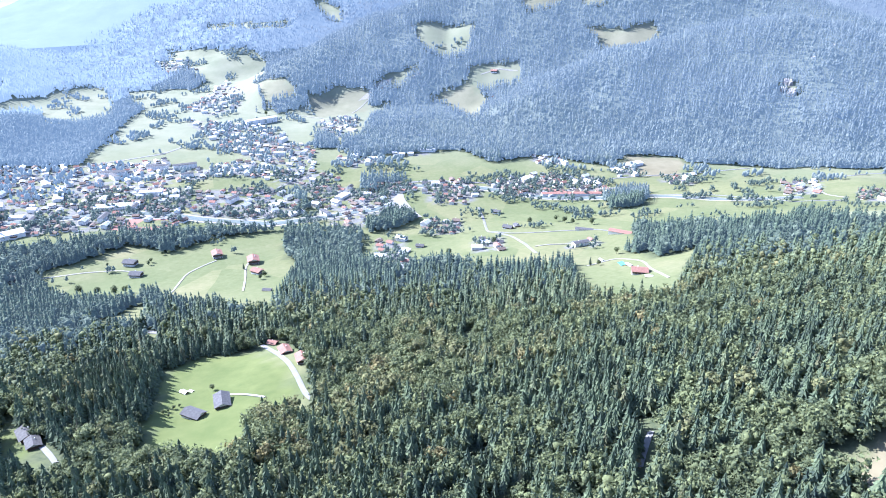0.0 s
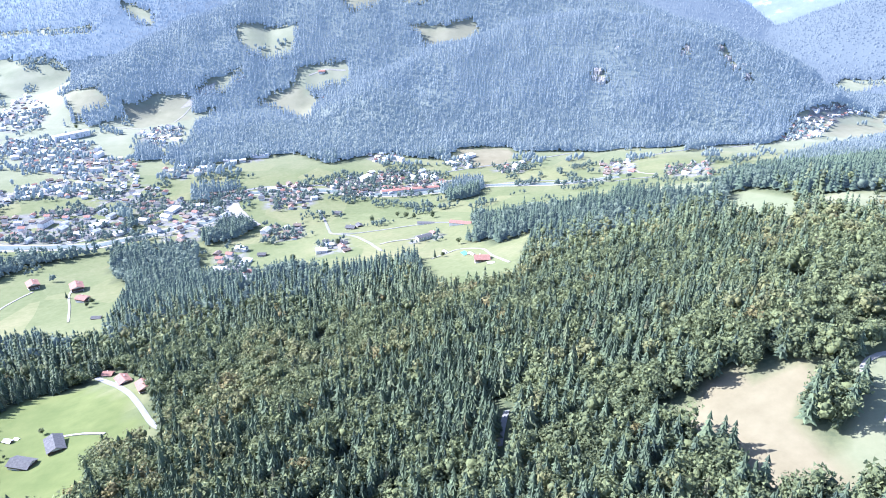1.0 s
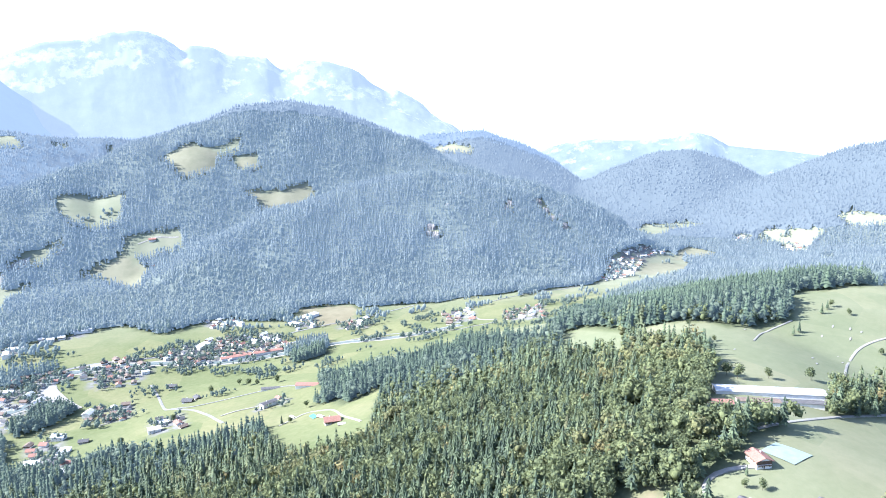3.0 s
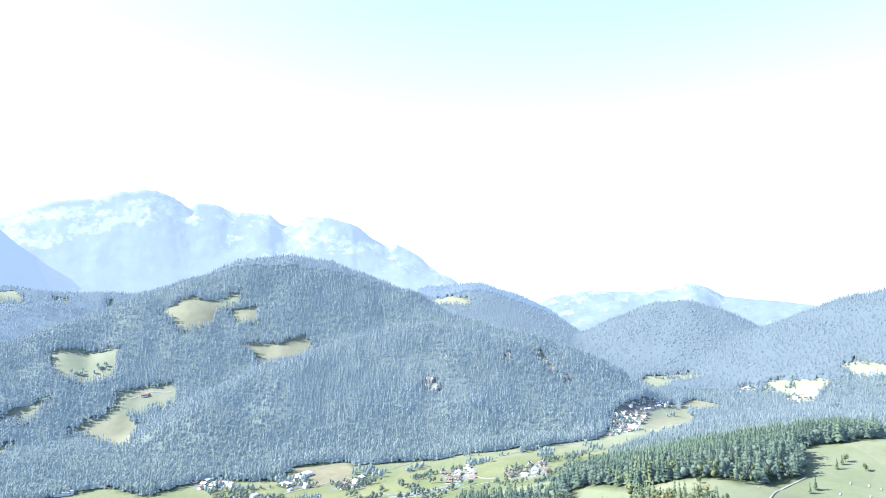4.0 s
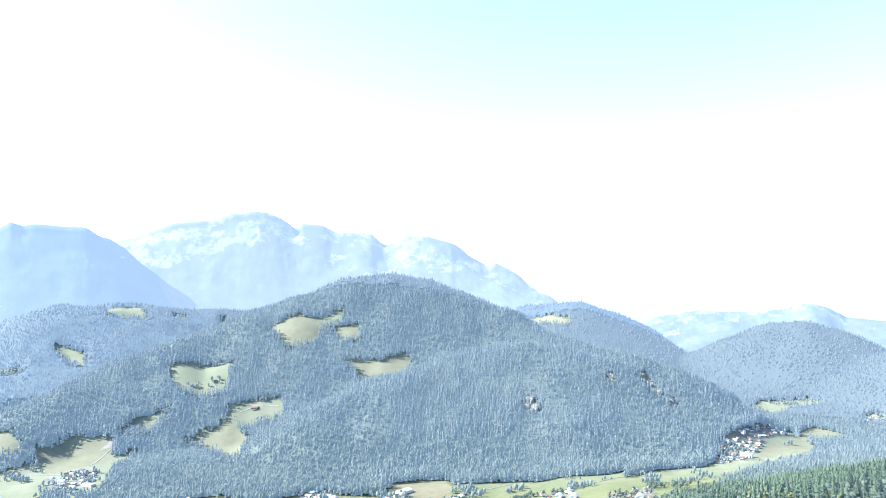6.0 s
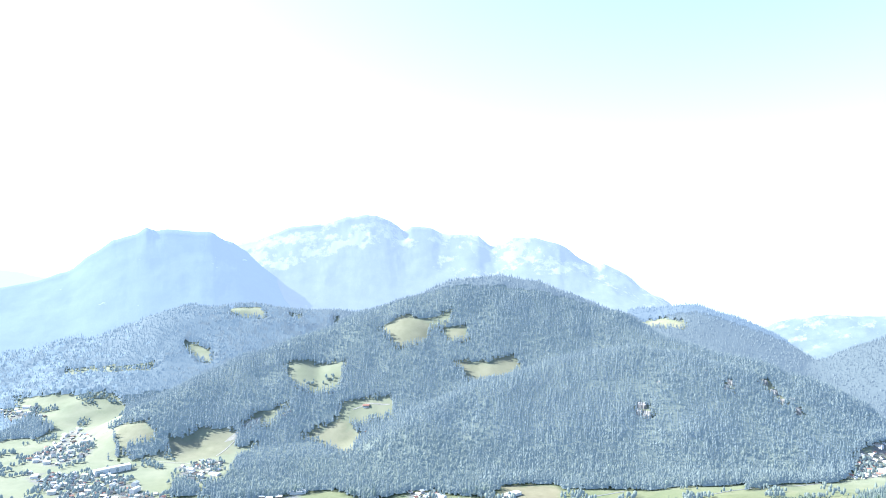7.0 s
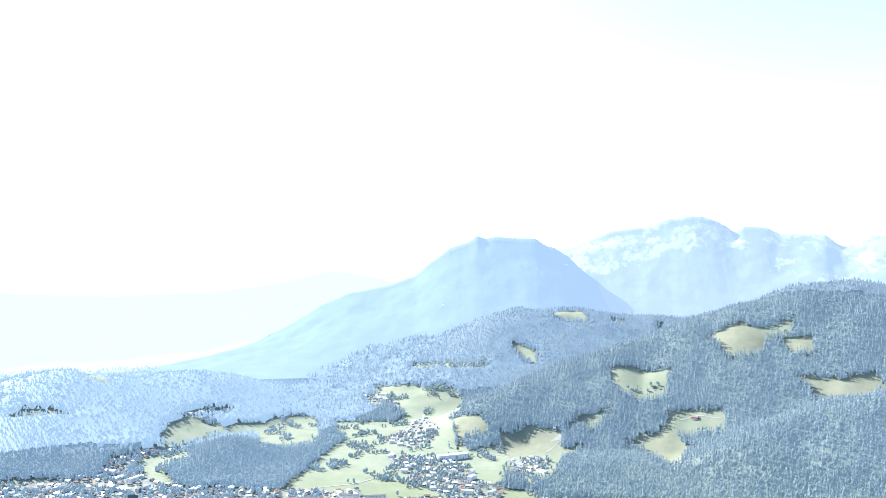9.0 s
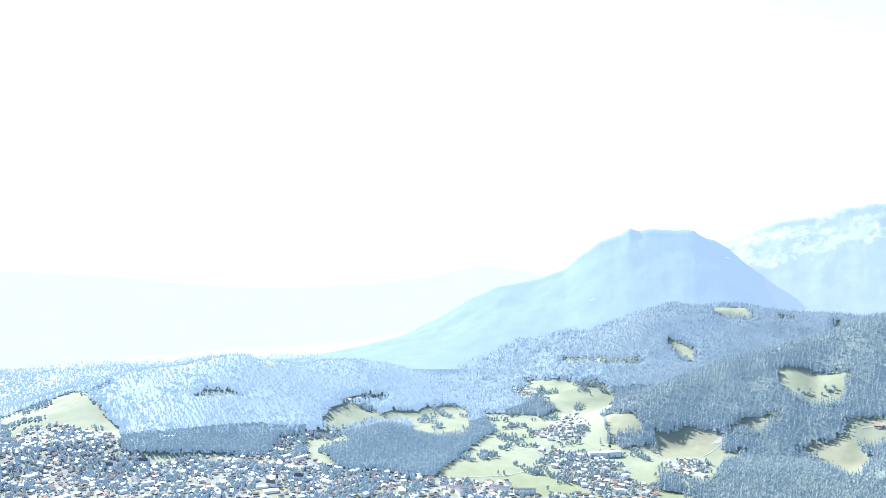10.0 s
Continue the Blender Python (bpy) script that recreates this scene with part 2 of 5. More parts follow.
HILL = ((-505, 2601, 145), (-224, 2790, 265), (-49, 2849, 310), (231, 2940, 415), (401, 2972, 470), (629, 3014, 527), (802, 3015, 560), (917, 2982, 549), (1038, 2899, 495), (1177, 2759, 429), (1220, 2652, 376), (1361, 2446, 310), (1501, 2268, 259), (1598, 2176, 214), (1604, 2121, 129), (1638, 2044, 36), (1678, 1985, -6))
FRONT_SPUR = ((385, 2267, 127), (619, 2349, 200), (872, 2385, 258), (1130, 2363, 303), (1335, 2219, 252), (1486, 2083, 176), (1554, 1995, 85))
FOOTHILL = ((-1504, 3380, 138), (-1349, 3552, 207), (-923, 3789, 300), (-623, 3849, 410), (-316, 3937, 408), (-6, 3999, 364), (307, 4088, 359), (693, 4142, 325), (1185, 4133, 297))
WEST_HILL = ((-2340, 1957, 175), (-2240, 2070, 187), (-2179, 2134, 205), (-2100, 2211, 221), (-2044, 2264, 195), (-1970, 2329, 157), (-1907, 2380, 135))
WEST_RISE = ((-2057, 2516, 86), (-1984, 2574, 128), (-1946, 2603, 171), (-1854, 2669, 175), (-1757, 2734, 154), (-1655, 2797, 90), (-1539, 2863, 45))
WEST_SPUR = ((-2077, 1298, 48), (-1915, 1606, 51), (-1736, 1798, 19), (-1574, 1876, -5))
KNOLL = ((-1302, 1931, 30), (-1220, 1984, 68), (-1129, 2037, 30))
EAST_HILL = ((2233, 3074, 66), (2459, 3026, 150), (2627, 2949, 228), (2788, 2867, 301), (2872, 2783, 315), (2967, 2681, 280), (2990, 2581, 200), (3030, 2454, 136))
BACK_HILL = ((1629, 4033, 332), (1762, 3922, 364), (1955, 3773, 374), (2080, 3648, 405), (2169, 3596, 369), (2308, 3448, 226), (2433, 3300, 85))
FAR_EAST = ((2947, 2237, 118), (3045, 2101, 255), (3130, 1971, 372), (3266, 1737, 443), (3430, 1386, 495))
PLATEAU = ((440, 335, 302), (600, 500, 286), (720, 640, 280), (1000, 600, 296))
BUMP = ((363, 1153, 21), (420, 1155, 14))


def ground_height(x, y):
    x, y = np.asarray(x, float), np.asarray(y, float)
    r = np.hypot(x, y)
    rough = fbm(x, y, 420, 5)
    valley = 5 * rough + np.maximum(r - 2600, 0) * 0.03 + np.maximum(r - 3300, 0) * 0.06
    slope = 265 - 0.2 * np.maximum(y, -1500) + 0.09 * np.clip(x, -600, 900) + 9 * fbm(x + 900, y, 170, 3)
    z = smooth_max(valley, slope, 25)
    z = smooth_max(z, ridge(x, y, PLATEAU, 0.42, 110) + 5 * rough, 30)
    z = smooth_max(z, ridge(x, y, BUMP, 0.55, 40), 8)
    spurs = 36 * fbm(x + 300, y + 1200, 300, 4) + 8 * fbm(x + 40, y, 120, 2)
    z = smooth_max(z, ridge(x, y, HILL, 0.72, 90) + spurs * 0.7, 40)
    z = smooth_max(z, ridge(x, y, FRONT_SPUR, 0.54, 60) + spurs * 0.6, 30)
    z = smooth_max(z, ridge(x, y, FOOTHILL, 0.42, 150) + spurs, 50)
    for crest, fall, width in ((WEST_HILL, 0.34, 90), (WEST_RISE, 0.36, 80), (WEST_SPUR, 0.3, 100), (KNOLL, 0.5, 50), (EAST_HILL, 0.55, 55),
                               (BACK_HILL, 0.5, 90), (FAR_EAST, 0.5, 90)):
        z = smooth_max(z, ridge(x, y, crest, fall, width) + spurs * 0.35, 25)
    return z


# ---- land cover: outlines in plan, later ones lie over earlier ones; all else is woodland ----
WOOD, MEADOW, HAY, TOWN, BARE, LUSH = range(6)
COVER = (
    (MEADOW, ((-830, 1211), (-715, 1236), (-644, 1297), (-490, 1305), (-301, 1322), (-175, 1230), (-141, 1111), (-94, 1028), (5, 1038), (57, 974), (167, 968), (191, 959), (303, 1028), (350, 1204), (389, 1142), (456, 1047), (540, 1025), (814, 1224), (1086, 1660), (914, 1697), (778, 1707), (625, 1718), (627, 1819), (471, 1795), (402, 1750), (268, 1841), (127, 1775), (25, 1928), (-41, 2056), (-140, 2027), (-224, 1879), (-290, 1906), (-260, 2056), (-259, 2406), (-361, 2454), (-429, 2386), (-655, 2284), (-843, 2766), (-917, 2717), (-934, 2567), (-1012, 2343), (-931, 1729), (-1127, 1719))),
    (MEADOW, ((555, 1704), (645, 1774), (825, 1716), (834, 1504), (1192, 1640), (1367, 1625), (1134, 1325), (673, 892), (576, 815), (562, 1033), (508, 971), (558, 1362))),
    (MEADOW, ((-1688, 1011), (-2627, 1561), (-2530, 1784), (-1919, 1551), (-1625, 1717), (-1426, 1865), (-1214, 1694), (-936, 1731), (-723, 1783), (-653, 1609))),
    (MEADOW, ((-1176, 3075), (-769, 2949), (-700, 2868), (-626, 2520), (-701, 2525), (-968, 2802))),
    (MEADOW, ((-1379, 2395), (-1386, 2710), (-1230, 2595), (-1073, 2280), (-1125, 2129), (-1144, 2005))),
    (MEADOW, ((-1159, 2606), (-963, 2659), (-865, 2537), (-819, 2375), (-907, 2287), (-1077, 2446))),
    (MEADOW, ((-876, 2537), (-780, 2652), (-649, 2489), (-596, 2325), (-722, 2201))),
    (HAY, ((-651, 2497), (-539, 2458), (-493, 2385), (-589, 2335))),
    (MEADOW, ((-511, 2333), (-454, 2385), (-399, 2293), (-385, 2162), (-456, 2160))),
    (MEADOW, ((-690, 2190), (-538, 2203), (-444, 2065), (-426, 1946), (-565, 1923))),
    (MEADOW, ((-345, 2027), (-318, 2306), (-182, 2481), (-89, 2506), (-150, 2435), (-116, 2313), (63, 2295), (-7, 1948), (-142, 1919), (-212, 2005))),
    (HAY, ((-134, 2312), (-120, 2393), (-45, 2416), (48, 2372), (52, 2283), (-8, 2184))),
    (HAY, ((-291, 2394), (-220, 2454), (-172, 2474), (-179, 2433), (-252, 2387))),
    (MEADOW, ((403, 2799), (540, 2804), (522, 2747), (427, 2755))),
    (MEADOW, ((-3588, 2129), (-3101, 2602), (-2964, 3121), (-2171, 2580), (-1876, 3101), (-1894, 3496), (-2257, 3730), (-3677, 3257), (-4226, 2503))),
    (LUSH, ((-261, 468), (-312, 662), (-290, 692), (-217, 716), (-189, 682), (-144, 589), (-125, 527), (-171, 535), (-172, 493), (-174, 452))),
    (LUSH, ((-452, 589), (-431, 579), (-378, 524), (-330, 477), (-307, 434), (-367, 465))),
    (MEADOW, ((-715, 1114), (-668, 1150), (-604, 1243), (-512, 1201), (-448, 1271), (-324, 1313), (-252, 1120), (-238, 864), (-264, 846), (-372, 905), (-464, 986), (-465, 946), (-573, 969), (-645, 1019))),
    (MEADOW, ((-484, 857), (-460, 948), (-401, 841), (-452, 815))),
    (MEADOW, ((-397, 812), (-372, 806), (-340, 733), (-360, 739))),
    (MEADOW, ((186, 930), (252, 1040), (300, 985), (395, 971), (265, 727), (197, 736), (185, 809))),
    (WOOD, ((-321, 1326), (-163, 1304), (-151, 1198), (-180, 1101), (-218, 1096), (-280, 1155))),
    (WOOD, ((303, 1028), (337, 1120), (404, 1151), (468, 1070), (435, 1008), (361, 943), (314, 947))),
    (WOOD, ((-1092, 1657), (-1033, 1703), (-914, 1707), (-858, 1601), (-894, 1539), (-908, 1466), (-962, 1430))),
    (WOOD, ((-382, 2081), (-302, 1993), (-290, 1906), (-354, 1908))),
    (WOOD, ((-579, 2366), (-429, 2386), (-425, 2350), (-542, 2272))),
    (WOOD, ((-199, 1636), (-89, 1642), (-125, 1571), (-188, 1535))),
    (WOOD, ((358, 1473), (430, 1562), (475, 1532), (421, 1385), (345, 1361))),
    (WOOD, ((-103, 1420), (-53, 1383), (-74, 1334), (-139, 1287), (-155, 1335))),
    (WOOD, ((-375, 1556), (-315, 1518), (-286, 1426), (-317, 1392))),
    (HAY, ((228, 350), (283, 360), (327, 346), (358, 319), (349, 309), (329, 313), (304, 295), (312, 278), (345, 267), (337, 250), (313, 235), (291, 239), (274, 249), (259, 256), (255, 276), (257, 301), (246, 310), (234, 332))),
    (MEADOW, ((361, 322), (424, 337), (445, 350), (575, 355), (669, 365), (747, 339), (514, 222), (450, 235), (399, 230), (360, 228), (325, 230), (306, 232), (316, 267), (325, 276), (345, 313))),
    (WOOD, ((328, 311), (346, 315), (355, 305), (346, 293), (328, 281), (304, 290), (300, 296))),
    (MEADOW, ((366, 350), (427, 362), (429, 347), (370, 337))),
    (MEADOW, ((609, 693), (668, 664), (715, 594), (804, 581), (890, 660), (1017, 617), (1681, 985), (1755, 864), (795, 369), (745, 417), (638, 409), (530, 344), (429, 379), (539, 474), (591, 513), (620, 567), (595, 635))),
    (MEADOW, ((594, 804), (622, 744), (613, 676), (544, 619), (525, 691))),
    (HAY, ((252, 2805), (374, 2827), (451, 2763), (415, 2684), (316, 2669))),
    (HAY, ((494, 2736), (588, 2709), (567, 2652), (502, 2665))),
    (HAY, ((502, 2559), (625, 2528), (721, 2540), (736, 2481), (631, 2431), (549, 2455))),
    (MEADOW, ((-111, 2698), (-7, 2696), (110, 2646), (67, 2527), (-6, 2540), (-67, 2579))),
    (MEADOW, ((94, 2474), (260, 2454), (258, 2382), (171, 2382), (116, 2385), (81, 2399))),
    (HAY, ((81, 2399), (116, 2385), (134, 2212), (83, 2222), (-11, 2332))),
    (HAY, ((-149, 2375), (-99, 2370), (-98, 2350), (-133, 2352))),
    (HAY, ((478, 1839), (604, 1827), (643, 1792), (572, 1643), (473, 1687))),
    (MEADOW, ((-1573, 2090), (-1714, 2389), (-1643, 2534), (-1458, 2329), (-1480, 2206), (-1475, 2092))),
    (MEADOW, ((-1476, 1841), (-1533, 2005), (-1453, 2044), (-1398, 1951), (-1401, 1804))),
    (MEADOW, ((-2151, 1939), (-2128, 2028), (-2023, 2133), (-1985, 2109), (-2058, 1963))),
    (HAY, ((-2269, 1857), (-2226, 1951), (-2125, 1902), (-2182, 1836))),
    (HAY, ((-2438, 1643), (-2400, 1834), (-2352, 1798), (-2386, 1662))),
    (TOWN, ((-2289, 1951), (-1976, 2084), (-1884, 2017), (-2044, 1896), (-2179, 1858))),
    (TOWN, ((-1964, 1566), (-1981, 1763), (-1758, 1610), (-1789, 1508))),
    (TOWN, ((-1127, 1719), (-957, 1752), (-913, 1721), (-1031, 1700), (-1100, 1670))),
    (HAY, ((1766, 1989), (2404, 2307), (2387, 2227), (2101, 2230))),
    (MEADOW, ((2377, 1921), (2452, 1864), (2477, 1706), (2382, 1696), (2327, 1843))),
    (HAY, ((2583, 1721), (2633, 1606), (2616, 1493), (2556, 1617))),
    (HAY, ((1937, 1915), (2097, 1986), (2122, 1875), (2041, 1828), (1900, 1839))),
    (MEADOW, ((803, 1293), (1090, 1483), (1418, 1687), (1533, 1768), (1681, 1840), (1935, 1940), (1826, 1731), (1597, 1536), (1372, 1460), (1051, 1280), (827, 1099), (619, 863))),
    (HAY, ((1577, 1740), (1819, 1761), (1727, 1649), (1527, 1672))),
    (HAY, ((1790, 3666), (1872, 3612), (1929, 3449), (1879, 3422), (1803, 3548))),
    (TOWN, ((-847, 1579), (-766, 1642), (-667, 1598), (-573, 1558), (-460, 1578), (-379, 1575), (-321, 1480), (-310, 1392), (-421, 1377), (-551, 1412), (-655, 1429), (-795, 1466))),
    (TOWN, ((-911, 1717), (-775, 1700), (-641, 1725), (-529, 1796), (-448, 1768), (-420, 1639), (-498, 1676), (-611, 1633), (-750, 1636), (-850, 1614))),
    (TOWN, ((-952, 1413), (-917, 1483), (-783, 1468), (-651, 1420), (-545, 1395), (-530, 1348), (-690, 1316), (-811, 1285), (-863, 1258))),
    (TOWN, ((-330, 1598), (-248, 1597), (-109, 1530), (-114, 1403), (-165, 1320), (-211, 1321), (-277, 1442))),
    (TOWN, ((-53, 1611), (63, 1635), (85, 1530), (44, 1453), (-30, 1472))),
    (TOWN, ((104, 1633), (247, 1678), (383, 1656), (386, 1542), (280, 1529), (148, 1509))),
    (TOWN, ((-170, 1985), (-41, 2040), (-30, 1852), (-128, 1824))),
    (TOWN, ((-401, 2200), (-320, 2265), (-262, 2233), (-277, 2053), (-321, 2011))),
    (TOWN, ((-873, 2381), (-835, 2735), (-721, 2552), (-680, 2385), (-751, 2292))),
    (TOWN, ((-1185, 2990), (-1060, 2973), (-978, 2853), (-1082, 2820))),
    (TOWN, ((-124, 1250), (-70, 1262), (-53, 1009), (-106, 1055))),
    (TOWN, ((-46, 1349), (42, 1363), (34, 1254), (-27, 1274))),
    (TOWN, ((59, 1199), (110, 1193), (102, 1091), (55, 1115))),
    (TOWN, ((216, 1121), (269, 1116), (255, 1052), (211, 1063))),
    (TOWN, ((-822, 2225), (-551, 2151), (-349, 1880), (-324, 1730), (-448, 1768), (-606, 1910))),
    (TOWN, ((237, 1837), (327, 1827), (317, 1764), (244, 1767))),
    (TOWN, ((-1688, 1011), (-2361, 1407), (-2270, 1542), (-1894, 1532), (-1715, 1447), (-1586, 1677), (-1470, 1805), (-1326, 1735), (-1171, 1690), (-948, 1752), (-734, 1809), (-653, 1609))),
    (TOWN, ((1525, 1785), (1657, 1840), (1854, 1941), (1868, 1900), (1594, 1746), (1486, 1702))),
    (BARE, ((999, 2089), (1031, 2070), (1012, 2021), (993, 2035))),
    (BARE, ((1301, 2097), (1338, 2107), (1310, 2054), (1285, 2060))),
    (BARE, ((1453, 2127), (1482, 2126), (1450, 1997), (1421, 1989))),
    (BARE, ((1468, 1974), (1488, 1974), (1464, 1942), (1447, 1945))),
    (MEADOW, ((-224, 728), (-198, 738), (-149, 670), (-110, 516), (-123, 520), (-152, 601), (-175, 653), (-209, 699))),
    (BARE, ((146, 426), (159, 423), (148, 397), (127, 350), (121, 354))),
    (BARE, ((140, 446), (162, 434), (168, 428), (150, 402), (136, 410))),
    (BARE, ((-398, 539), (-332, 490), (-296, 425), (-336, 461))),
    (TOWN, ((436, 1738), (507, 1760), (486, 1667), (425, 1658))),
    (TOWN, ((778, 1538), (862, 1539), (799, 1396), (721, 1392))),
    (TOWN, ((530, 1636), (620, 1660), (601, 1582), (528, 1582))),
    (TOWN, ((862, 1376), (976, 1377), (862, 1205), (806, 1274))),
    (TOWN, ((-280, 1827), (-193, 1878), (-156, 1797), (-237, 1728))),
    (TOWN, ((-440, 1729), (-324, 1730), (-254, 1640), (-330, 1598), (-401, 1615))),
    (TOWN, ((-181, 1594), (-60, 1611), (-65, 1551), (-109, 1530))),
    (WOOD, ((-252, 1883), (-227, 2281), (-170, 2362), (-53, 2375), (50, 2335), (103, 2238), (148, 2335), (320, 2326), (451, 2284), (389, 1998), (-247, 1819))),
    (WOOD, ((-254, 2435), (22, 2432), (5, 2376), (-178, 2361), (-245, 2339))),
    (HAY, ((-458, 2389), (-276, 2440), (-248, 2315), (-409, 2243))),
    (HAY, ((0, 2364), (83, 2415), (148, 2327), (102, 2210))),
    (MEADOW, ((-2256, 1861), (-2258, 1932), (-2206, 1973), (-2131, 1931), (-2177, 1842))),
    (TOWN, ((-2137, 1937), (-2131, 2020), (-2009, 2119), (-1974, 2097), (-2058, 1952))),
    (TOWN, ((-2437, 1935), (-2405, 2031), (-2341, 2002), (-2345, 1909))),
    (MEADOW, ((-2416, 1785), (-2423, 1855), (-2360, 1819), (-2364, 1748))),
    (MEADOW, ((1754, 1978), (2325, 2375), (2411, 2259), (2291, 2171), (2060, 2191))),
    (MEADOW, ((1507, 1743), (1844, 1810), (1795, 1683), (1521, 1677))),
    (TOWN, ((2136, 1902), (2337, 1893), (2234, 1779), (2049, 1782))),
    (WOOD, ((-3170, 2485), (-2999, 2772), (-1969, 2102), (-1799, 2375), (-1478, 2775), (-1313, 2657), (-1437, 2431), (-1400, 1993), (-1387, 1739), (-1632, 1627), (-1831, 1445))),
    (MEADOW, ((-3705, 2753), (-2893, 3416), (-2162, 3910), (-1818, 3821), (-1729, 3244), (-2141, 3440), (-2511, 3311), (-2599, 3072), (-1921, 2241), (-1975, 2216), (-3076, 2842))),
    (WOOD, ((-2287, 3585), (-2166, 3626), (-2084, 3489), (-2183, 3423))),
    (WOOD, ((-2807, 3294), (-2599, 3525), (-2547, 3455), (-2716, 3209))),
    (WOOD, ((-3175, 3000), (-3011, 3209), (-2980, 3099), (-3144, 2904))),
    (MEADOW, ((-1551, 2066), (-1583, 2153), (-1588, 2257), (-1527, 2342), (-1477, 2303), (-1415, 2243), (-1423, 2152), (-1423, 2055), (-1449, 2003), (-1494, 2005))),
    (MEADOW, ((-1460, 1829), (-1475, 1898), (-1458, 1957), (-1400, 1993), (-1318, 1919), (-1335, 1873), (-1387, 1774))),
    (MEADOW, ((-1451, 2263), (-1460, 2389), (-1334, 2507), (-1238, 2413), (-1216, 2285), (-1286, 2292), (-1352, 2328), (-1405, 2226))),
    (MEADOW, ((-1977, 1863), (-1975, 1916), (-1889, 1969), (-1842, 1963), (-1904, 1892))),
    (TOWN, ((-1499, 1670), (-1541, 1829), (-1494, 1949), (-1431, 2021), (-1444, 1967), (-1478, 1851), (-1400, 1697))),
    (TOWN, ((-1625, 2226), (-1612, 2434), (-1543, 2503), (-1540, 2438), (-1593, 2264))),
    (MEADOW, ((-1066, 3262), (-971, 3279), (-844, 3228), (-679, 3201), (-664, 3155), (-825, 3158), (-988, 3190))),
    (MEADOW, ((-456, 3893), (-306, 3944), (-256, 3779), (-333, 3757), (-417, 3757))),
    (MEADOW, ((-56, 3860), (-78, 3815), (-196, 3831))),
    (MEADOW, ((108, 3919), (163, 2927), (131, 3870))),
    (MEADOW, ((-605, 3399), (-577, 3404), (-470, 3323), (-445, 3217), (-505, 3269))),
    (WOOD, ((1636, 1927), (2173, 2483), (2465, 2266), (2647, 1613), (2636, 1465), (1740, 971), (1616, 1409), (1889, 1740), (2098, 2014), (1747, 1882))),
    (MEADOW, ((1713, 1972), (2227, 2397), (2416, 2317), (2420, 2232), (2250, 2253), (1797, 1994))),
    (TOWN, ((1376, 1649), (1479, 1745), (1580, 1807), (1854, 1941), (1889, 1907), (1647, 1763), (1443, 1628))),
    (HAY, ((1549, 1695), (1679, 1771), (1838, 1753), (1762, 1658), (1595, 1601))),
    (HAY, ((1817, 1809), (2070, 1974), (2101, 1851), (2017, 1795))),
    (MEADOW, ((2327, 1887), (2422, 1916), (2452, 1864), (2477, 1699), (2425, 1690), (2366, 1752))),
    (TOWN, ((2330, 1773), (2383, 1742), (2414, 1692), (2292, 1622), (2259, 1674))),
    (TOWN, ((2365, 2022), (2387, 1940), (2324, 1903), (2301, 1949))),
    (MEADOW, ((2594, 1727), (2623, 1599), (2613, 1490), (2543, 1629))),
    (MEADOW, ((2134, 1478), (2259, 1508), (2056, 1358), (2006, 1375))),
)


LEAFY = (
    ((-334, 511), (-251, 521), (-174, 530), (-131, 501), (-99, 433), (-110, 403), (-276, 419)),
    ((-136, 640), (-63, 639), (-34, 553), (-86, 541)),
    ((162, 437), (214, 425), (279, 358), (254, 311), (131, 352)),
    ((265, 426), (354, 384), (413, 372), (424, 337), (357, 321), (327, 346), (283, 360)),
    ((591, 630), (628, 567), (543, 470), (456, 408), (403, 406)),
    ((-291, 2318), (135, 2208), (410, 2157), (466, 1830), (-235, 1873)),
    ((1045, 2782), (530, 2770)),
    ((-130, 2304), (349, 2047), (420, 1812), (-65, 2019)),
    ((-330, 1342), (-159, 1320), (-129, 1042), (-274, 1105)),
    ((-863, 1258), (-681, 1348), (-314, 1381), (-295, 1281), (-619, 1202), (-786, 1125)),
    ((286, 998), (361, 1226), (450, 1294), (516, 1163), (449, 1024), (356, 928)))


def inside(x, y, outline):
    hit = np.zeros(np.shape(x), bool)
    for (x0, y0), (x1, y1) in zip(outline, outline[1:] + outline[:1]):
        if y0 != y1:
            hit ^= ((y0 > y) != (y1 > y)) & (x < (x1 - x0) * (y - y0) / (y1 - y0) + x0)
    return hit


def cover_at(x, y):
    """The kind of cover at each place, with a slightly ragged edge."""
    x, y = np.asarray(x, float), np.asarray(y, float)
    xx, yy = x + 7 * fbm(x, y, 40, 2), y + 7 * fbm(x + 500, y, 40, 2)
    kind = np.zeros(np.shape(x), int)
    for code, outline in COVER:
        kind[inside(xx, yy, list(outline))] = code
    kind[(kind == MEADOW) & (np.hypot(x, y) > 3250) & (x < -1200) & (fbm(x * 0.6, y * 1.5, 330, 3) > 0.02)] = WOOD
    return kind


def mesh_object(name, verts, faces, mat, parent=None, smooth=False, floats=None):
    """One mesh object from arrays of places and of triangles or quads."""
    me = bpy.data.meshes.new(name)
    verts, faces = np.asarray(verts, np.float32), np.asarray(faces, np.int32)
    me.vertices.add(len(verts))
    me.vertices.foreach_set("co", verts.ravel())
    n = faces.shape[1]
    me.loops.add(faces.size)
    me.loops.foreach_set("vertex_index", faces.ravel())
    me.polygons.add(len(faces))
    me.polygons.foreach_set("loop_start", np.arange(len(faces), dtype=np.int32) * n)
    me.polygons.foreach_set("loop_total", np.full(len(faces), n, np.int32))
    me.polygons.foreach_set("use_smooth", np.full(len(faces), smooth))
    for key, values in (floats or {}).items():
        me.attributes.new(key, "FLOAT", "POINT").data.foreach_set("value", np.asarray(values, np.float32))
    me.materials.append(mat)
    me.update(calc_edges=True)
    me.validate()
    ob = new(name, me)
    ob.parent = parent
    return ob


